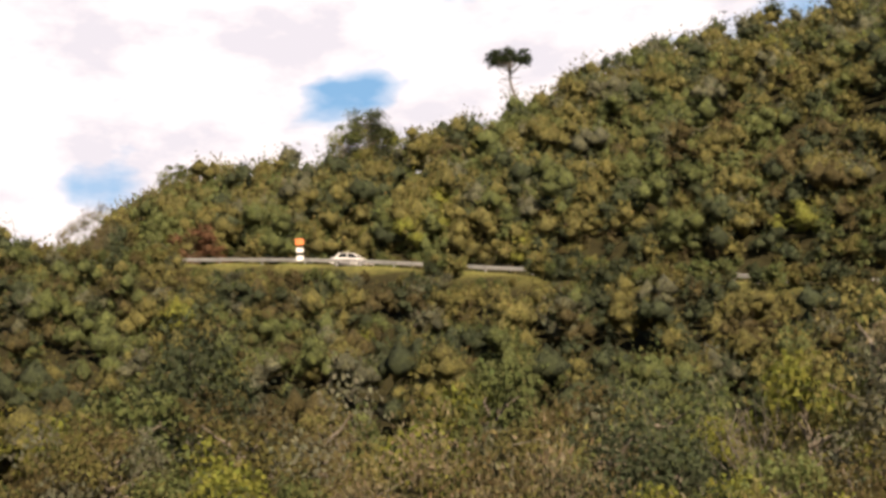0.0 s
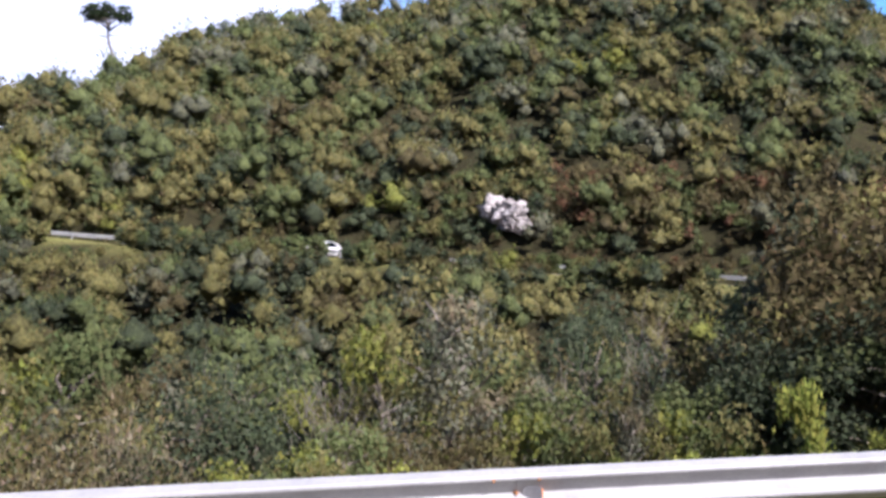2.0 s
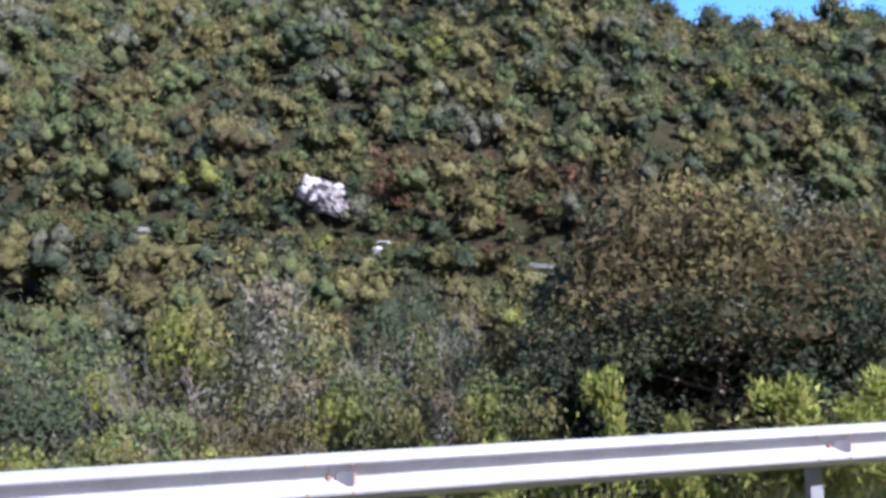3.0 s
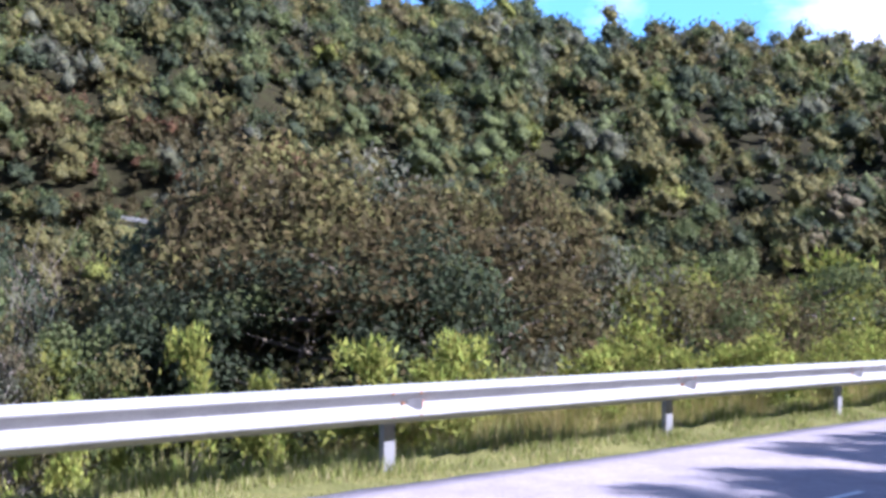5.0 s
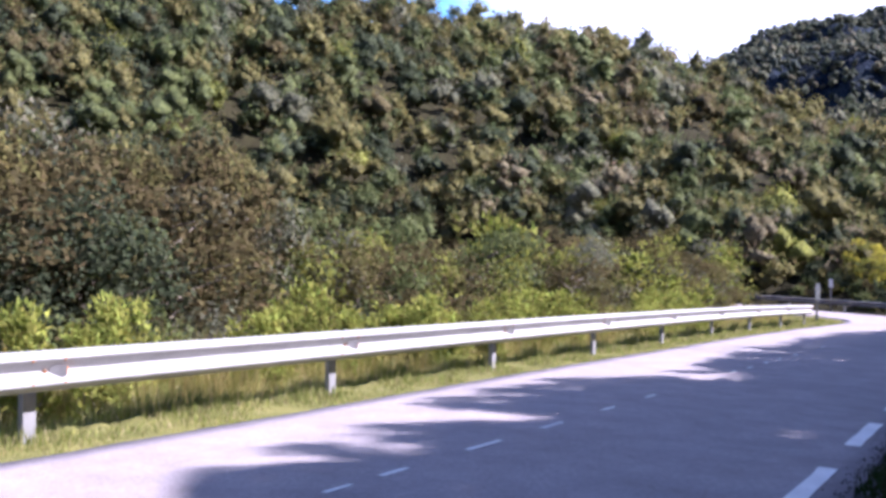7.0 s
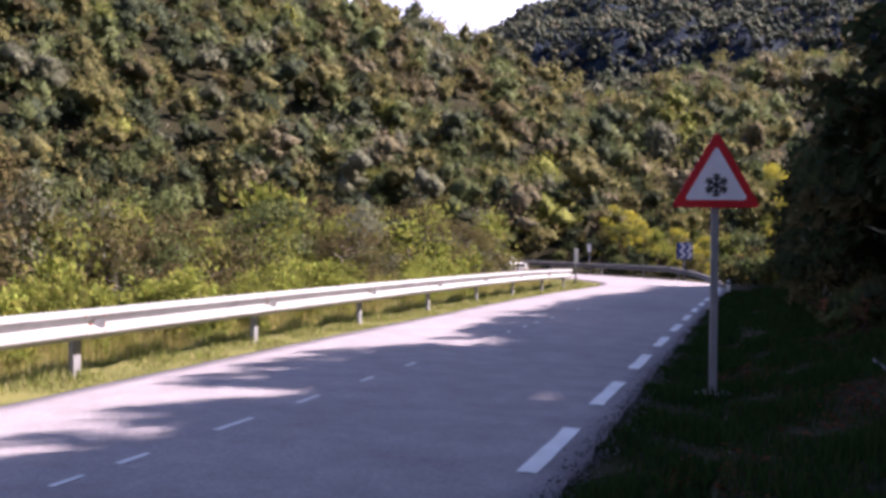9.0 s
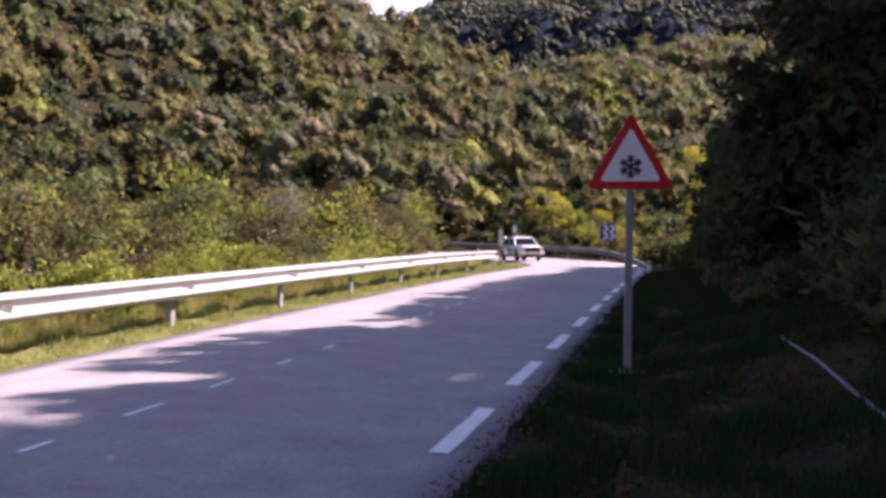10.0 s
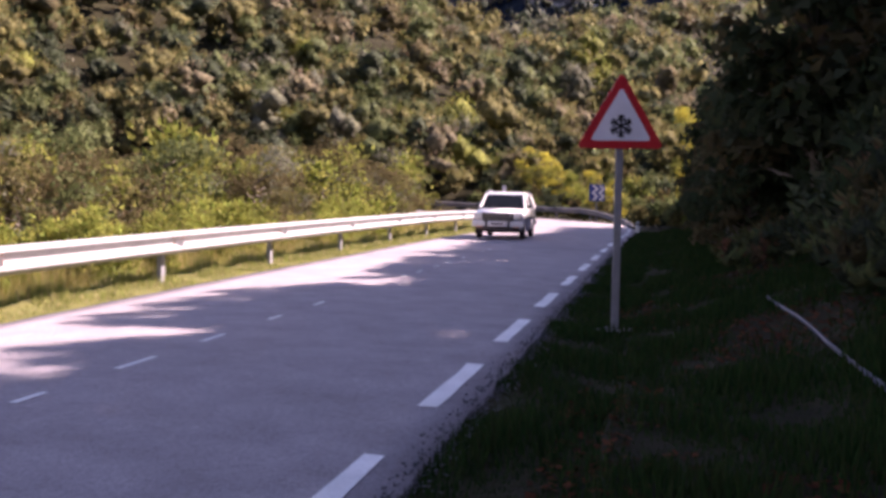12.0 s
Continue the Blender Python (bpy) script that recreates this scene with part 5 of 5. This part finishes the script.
# where the car is: seconds, x, y
DRIVE = np.array([
    (0.0, -8.5, 87.6), (0.5, -2.3, 85.9), (1.0, 5.7, 82.9), (1.5, 13.8, 80.0), (2.0, 21.2, 76.3), (3.5, 43.3, 58.6), (3.7, 45.9, 56.1), (5.5, 61.6, 36.2), (6.0, 64.3, 32.0),
    (7.5, 70.2, 17.0), (8.3, 68.6, 9.2), (8.9, 65.6, 3.6), (9.3, 62.3, 0.15), (9.5, 60.6, -0.55), (10.0, 56.2, -2.9), (10.5, 51.1, -3.95), (11.0, 44.2, -3.35), (11.5, 36.9, -2.3), (12.0, 29.6, -1.5)])


def motions():
    times = np.arange(0, 12.01, 1 / 15)
    t, p = DRIVE[:, 0], DRIVE[:, 1:]
    slope = np.gradient(p, t, axis=0)
    for k in range(1, len(t) - 1):
        h0, h1 = t[k] - t[k - 1], t[k + 1] - t[k]
        slope[k] = ((p[k] - p[k - 1]) / h0 * h1 + (p[k + 1] - p[k]) / h1 * h0) / (h0 + h1)
    rows, run, last = [], 0.0, None
    spins = []
    for now in times:
        k = min(int(np.searchsorted(t, now, "right")) - 1, len(t) - 2)
        h = t[k + 1] - t[k]
        q = (now - t[k]) / h
        at = (2 * q**3 - 3 * q**2 + 1) * p[k] + (q**3 - 2 * q**2 + q) * h * slope[k] + (3 * q**2 - 2 * q**3) * p[k + 1] + (q**3 - q**2) * h * slope[k + 1]
        v = ((6 * q**2 - 6 * q) * p[k] + (3 * q**2 - 4 * q + 1) * h * slope[k] + (6 * q - 6 * q**2) * p[k + 1] + (3 * q**2 - 2 * q) * h * slope[k + 1]) / h
        v = v / np.linalg.norm(v)
        near = int(np.argmin(np.hypot(CENTRE[:, 0] - at[0], CENTRE[:, 1] - at[1])))
        v = -TANGENT[near, :2] * 0.7 + v * 0.3
        v = v / np.linalg.norm(v)
        z = lift(*at)
        ahead = lift(*(at + v * 1.2)) - lift(*(at - v * 1.2))
        rows.append((float(now), pose(at[0], at[1], z + 0.01, 0, -math.degrees(math.atan2(ahead, 2.4)), math.degrees(math.atan2(v[1], v[0])))))
    walk(CAR, rows)
    for wheel in WHEELS:
        base = wheel.matrix_basis.translation.copy()
        walk(wheel, [(k / 30, Matrix.Translation(base) @ Matrix.Rotation(radians(84 * k), 4, "Y")) for k in range(361)])


# ---- place the things ----
s0 = station(6.3, 2.37)
guardrail("galvanised two-wave steel guardrail along the road edge", (s0 - 24, s0 + 32), 3.18, -1)
guardrail("grey steel guardrail round the outside of the bend", (station(48.5, -5.2), station(71.6, 17)), -3.1, 1, steel=STEEL_OLD, dip=0.6)
guardrail("pale steel guardrail on the far hillside road", (station(71, 21), station(-62, 98)), 2.85, -1)
warning_sign()
chevron_sign()
marker_posts()
hose()
rx, ry = at_bearing(25.8, 82.5)
rock("rock_outcrop", "pale broken limestone outcrop on hillside", rx, ry, (1.5, 1.1, 1.2), 3.0, 1.5)
rock("boulder", "shadowed grey boulder beside pale outcrop", *at_bearing(24.9, 83.8), (1.1, 1.0, 0.9), 5.0, 1.0)

hillside()
valley()
bank_scrub()
bank_foot()
bend_scrub()
mountain_woods()
roadside_scrub()
rail_scrub()

for th, d, el, kind, wide in (
        (-16, 15, -3.0, "green", 1.2), (-9, 17, -2.5, "olive", 1.2), (-19, 19, 0.0, "green", 1.1), (-13, 19, -1.0, "olive", 1.2), (-4, 19, -1.5, "green", 1.2), (3, 18, -2.5, "olive", 1.1), (-22, 17, -1.0, "olive", 1.1), (8, 17, -3.0, "dark", 1.2), (43.2, 17.5, 3.2, "olive", 1.1), (53.8, 19, 4.2, "brown", 1.1), (60.8, 22, 1.4, "olive", 0.9), (47.5, 16, 1.5, "brown", 1.2), (56.2, 18, 1.8, "olive", 1.2), (46.0, 18, 6.2, "brown", 0.85), (44.3, 19, 6.0, "brown", 0.8), (47.7, 18.5, 5.9, "olive", 0.8), (44.0, 20, 4.0, "olive", 1.0), (48.8, 20, 3.9, "brown", 1.0), (56.5, 20, 5.8, "brown", 0.8), (58.2, 21, 5.4, "brown", 0.75), (68.4, 26, 0.2, "green", 0.9), (67.2, 24, -0.2, "olive", 0.9), (54.4, 22, 4.4, "olive", 0.8), (50.5, 17, 2.0, "dark", 1.1), (42.5, 15.5, -1.5, "dark", 1.1),
        (45.5, 15, -1.0, "dark", 1.1), (52.5, 16, 0.5, "dark", 1.0), (21.5, 20, 2.2, "grey", 1.0), (25.6, 19, -0.2, "grey", 0.9), (35.8, 20, 0.3, "brown", 1.0), (32.3, 21, 0.8, "bare", 1.0), (28.6, 22, 0.0, "bare", 1.0),
        (13.5, 22, -0.6, "bare", 1.0), (8.5, 23, 0.4, "bare", 1.0), (15.2, 21, -0.6, "bare", 0.9), (-7, 24, -0.6, "bare", 0.9),
        (-5.5, 14.5, -3.0, "pale", 1.1), (0.5, 15, -1.6, "pale", 1.1), (-0.5, 13, -4.5, "pale", 1.0), (4.5, 13.5, -5.0, "pale", 1.0), (10, 14, -5.5, "green", 1.0), (15, 14, -5.0, "green", 1.0), (18.5, 15, -3.5, "olive", 1.0), (-12, 15, -3.5, "green", 1.0),
        (-20, 16, -1.5, "olive", 1.0), (62.5, 23, 0.8, "green", 0.9), (65.5, 25, 0.4, "green", 0.9), (70, 27, 0.4, "brown", 1.0), (74.5, 30, -0.2, "green", 1.0), (79, 33, -0.6, "olive", 1.0), (40, 21, 0.8, "dark", 1.0), (37.5, 16, -2.2, "dark", 1.0),
        (17.5, 25, 1.2, "green", 1.0), (1, 27, 0.5, "green", 1.0), (-8.5, 25, 0.5, "olive", 1.0), (-15, 30, 2.5, "dark", 1.0), (30, 24, -0.5, "dark", 1.0), (24, 27, 0.5, "dark", 1.0), (10, 28, 1.0, "dark", 1.1),
        (5.5, 21, -1.5, "olive", 1.0), (27, 15.5, -3.6, "green", 0.9), (31, 14.5, -4.2, "grey", 0.8), (22.5, 15, -4.0, "olive", 0.9), (34.5, 15, -3.8, "green", 0.9), (20, 13, -6.0, "brown", 0.8)):
    plant_to(kind, th, d, el, wide * (0.72 if th < 42 else 0.95))
# trees on top of the cut bank: their tops follow the edge of the shade that they throw on the road
brng = random.Random(17)
SHADE_U = [-12, 0, 5.5, 6.8, 8.0, 8.8, 9.6, 13.0, 13.8, 14.6, 17, 19, 25, 30, 34, 40]
SHADE_V = [4.7, 4.7, 4.8, 4.9, 4.9, 4.1, 5.3, 5.3, 3.2, 4.9, 4.4, 4.7, 4.7, 4.5, 3.5, 3.5]
road_way, right_way = Vector((0.98, -0.199, 0)), Vector((-0.199, -0.98, 0))
sun_flat = Vector((sun_way.x, sun_way.y, 0)).normalized()


def shade_tree(u, v, short):
    x, y = on_road(u, v)
    if near_road(np.array([x]), np.array([y]))[0][0] > -8:
        return
    reach = 0.0
    for _ in range(4):
        edge = np.interp(u - reach * sun_flat.dot(road_way), SHADE_U, SHADE_V)
        reach = (edge - v) / sun_flat.dot(right_way)
    foot = u - reach * sun_flat.dot(road_way)
    top = -0.038 * foot + math.tan(radians(SUN_EL)) * reach
    h = (top - land_at(x, y)) * short
    if h > 0.8:
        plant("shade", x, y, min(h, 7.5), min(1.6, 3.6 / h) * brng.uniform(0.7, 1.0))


for k in range(64):
    shade_tree(-14 + 0.95 * k + brng.uniform(-0.4, 0.4), brng.uniform(-6.6, -5.2), brng.uniform(1.04, 1.16))
for k in range(30):
    x, y = on_road(17 + 1.0 * k + brng.uniform(-0.4, 0.4), brng.uniform(-2.6, -1.0))
    off = near_road(np.array([x]), np.array([y]))[0][0]
    if off < -4.5:
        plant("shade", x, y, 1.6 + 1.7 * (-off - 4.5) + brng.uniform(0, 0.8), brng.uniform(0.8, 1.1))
for k in range(22):
    shade_tree(-12 + 2.8 * k + brng.uniform(-1, 1), brng.uniform(-10.5, -8.0), brng.uniform(0.9, 1.06))
# shrubs along the guardrail
prng = random.Random(8)
for k in range(92):
    u = 7.0 + 29 * (k / 92) + prng.uniform(-0.4, 0.4)
    v = prng.uniform(8.6 if u < 14 else 8.1, 10.8)
    x, y = on_road(u, v)
    plant("bright" if prng.random() < (0.22 if u > 15 else 0.6) else "leafy", x, y, prng.uniform(1.3, 2.1) * (1.25 if v > 9 else 1.0) * (0.95 if u < 15 else 0.85), prng.uniform(0.85, 1.2))
for th, d, el in ((39.6, 10.2, -3.6), (43.6, 10.2, -6.0), (36.5, 10.5, -6.8), (33.5, 10.3, -7.0), (30.2, 10.6, -7.2)):
    plant_to("bright", th, d, el, 0.5)
# bushes round the bend
for th, d, el, kind, wide in ((94.6, 72.5, 0.3, "gold", 1.2), (93.6, 74, -0.6, "gold", 1.1), (95.6, 69, -0.5, "gold", 1.0), (97.6, 62, -0.6, "gold", 0.8), (90.2, 79, -1.0, "bright", 1.4), (98.8, 59, -1.4, "gold", 0.7), (96.6, 66, -1.0, "bright", 1.2), (102.6, 58, 2.6, "gold", 0.5), (86.6, 58, -0.7, "leafy", 1.2), (85.2, 54, -0.3, "olive", 1.2), (84, 50, -0.6, "leafy", 1.1), (82.4, 46, -0.2, "olive", 1.2), (80.6, 42, -0.6, "leafy", 1.2), (83.2, 44, -1.4, "leafy", 1.2), (85.8, 51, -1.5, "olive", 1.1), (78.4, 38, -0.2, "olive", 1.1), (76.4, 34, 0.0, "leafy", 1.1)):
    plant_to(kind, th, d, el, wide)
# taller trees along the skyline
for th, d, el, kind, wide in ((10.4, 138, 18.2, "dark", 0.9), (12.4, 141, 18.4, "dark", 0.9), (8.6, 136, 17.4, "green", 1.0), (45.4, 150, 16.4, "dark", 0.7), (77, 186, 11.9, "dark", 0.6), (82.6, 190, 10.9, "dark", 0.9), (72.3, 180, 12.8, "dark", 0.9), (58.3, 165, 14.2, "dark", 0.9), (-14.9, 125, 13.0, "green", 1.0), (17.3, 150, 18.4, "dark", 0.5), (86.2, 194, 9.8, "dark", 1.0), (-4.2, 127, 16.6, "dark", 0.8), (-5.3, 126, 15.2, "green", 0.9), (-3.0, 128, 15.0, "green", 0.9)):
    plant_to(kind, th, d, el, wide)
plant_to("gold", 30.0, 76, 3.9, 0.8)
plant_to("autumn", -14.0, 97, 9.6, 1.0)
plant_to("autumn", -13.0, 98, 9.2, 0.9)
plant_to("pale", -19.3, 100, 10.9, 0.9)
plant_to("pale", -20.6, 101, 9.8, 0.8)


def pine():
    """A lone umbrella pine, bare below its flat crown."""
    x, y = at_bearing(4.5, 130)
    rng, nrng = random.Random(4), np.random.default_rng(4)
    bm = bmesh.new()
    top = Vector((-0.9, 0, 8.4))
    limb(bm, rng, (0.6, 0, -4.4), (0.1, 0, 2.0), 0.24, 0.19, 2, 7)
    limb(bm, rng, (0.1, 0, 2.0), top, 0.19, 0.10, 2, 7)
    cs, rs = [], []
    for k in range(22):
        a = k * 2.4
        reach = 0.6 + 2.6 * ((k * 0.37) % 1)
        end = Vector((top.x - 0.5 + math.cos(a) * reach, math.sin(a) * reach, 8.1 + rng.uniform(0.2, 1.5) - 0.2 * reach))
        limb(bm, rng, top.lerp(Vector((0, 0, 3)), rng.uniform(0, 0.35)), end, 0.07, 0.03, 2, 5)
        cs.append(end)
        rs.append(rng.uniform(0.8, 1.15))
    for k in range(26):
        h = rng.uniform(1.0, 7.6)
        a = rng.uniform(0, 6.28)
        base = Vector((0, 0, 0)).lerp(top, h / 8.4)
        limb(bm, rng, base, base + Vector((math.cos(a) * rng.uniform(0.8, 2.0) - 0.5, math.sin(a), rng.uniform(0.0, 0.9))), 0.05, 0.025, 2, 4)
    ob = part("pine_tree", bm, BARK)
    ob.matrix_basis = pose(x, y, land_at(x, y) + 2.0, 0, 0, 0)
    tagged(ob, "lone umbrella pine with bare trunk on the ridge", "tree")
    c, r = np.array(cs), np.array(rs)
    v, f, tone = leaves(nrng, c, r, 130, 0.17, np.tile(TINTS["pine"], (len(c), 1)), 0.3, 0.55)
    crown = new("crown", sheet("crown", v, f, LEAF, False, tone))
    crown.parent = ob


pine()
grass("verge_grass", "short green and straw-coloured verge grass under the guardrail", 85000, (0.5, 44), (6.05, 8.4), ([6.05, 6.4, 6.9, 7.2, 8.4], [0.05, 0.10, 0.2, 0.36, 0.6]), [(0.24, 0.24, 0.07), (0.19, 0.21, 0.06), (0.34, 0.30, 0.15), (0.15, 0.18, 0.04)], 41, 0.005)
grass("dry_grass", "tall dry straw grass on the valley edge", 100000, (8, 43), (7.5, 11.2), ([7.5, 8, 9, 11], [0.5, 0.9, 1.5, 1.9]), [(0.40, 0.33, 0.14), (0.36, 0.29, 0.12), (0.30, 0.26, 0.08), (0.25, 0.25, 0.06), (0.20, 0.22, 0.045)], 42, 0.0055)
# right-hand verge: shade is put into the dark blade colours
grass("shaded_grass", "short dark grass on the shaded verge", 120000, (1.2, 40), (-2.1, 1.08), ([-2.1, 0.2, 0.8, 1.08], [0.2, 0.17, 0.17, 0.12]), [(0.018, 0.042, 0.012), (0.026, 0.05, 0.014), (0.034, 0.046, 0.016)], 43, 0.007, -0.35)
litter()
gravel()
dashes()
CAR, WHEELS = car()
motions()
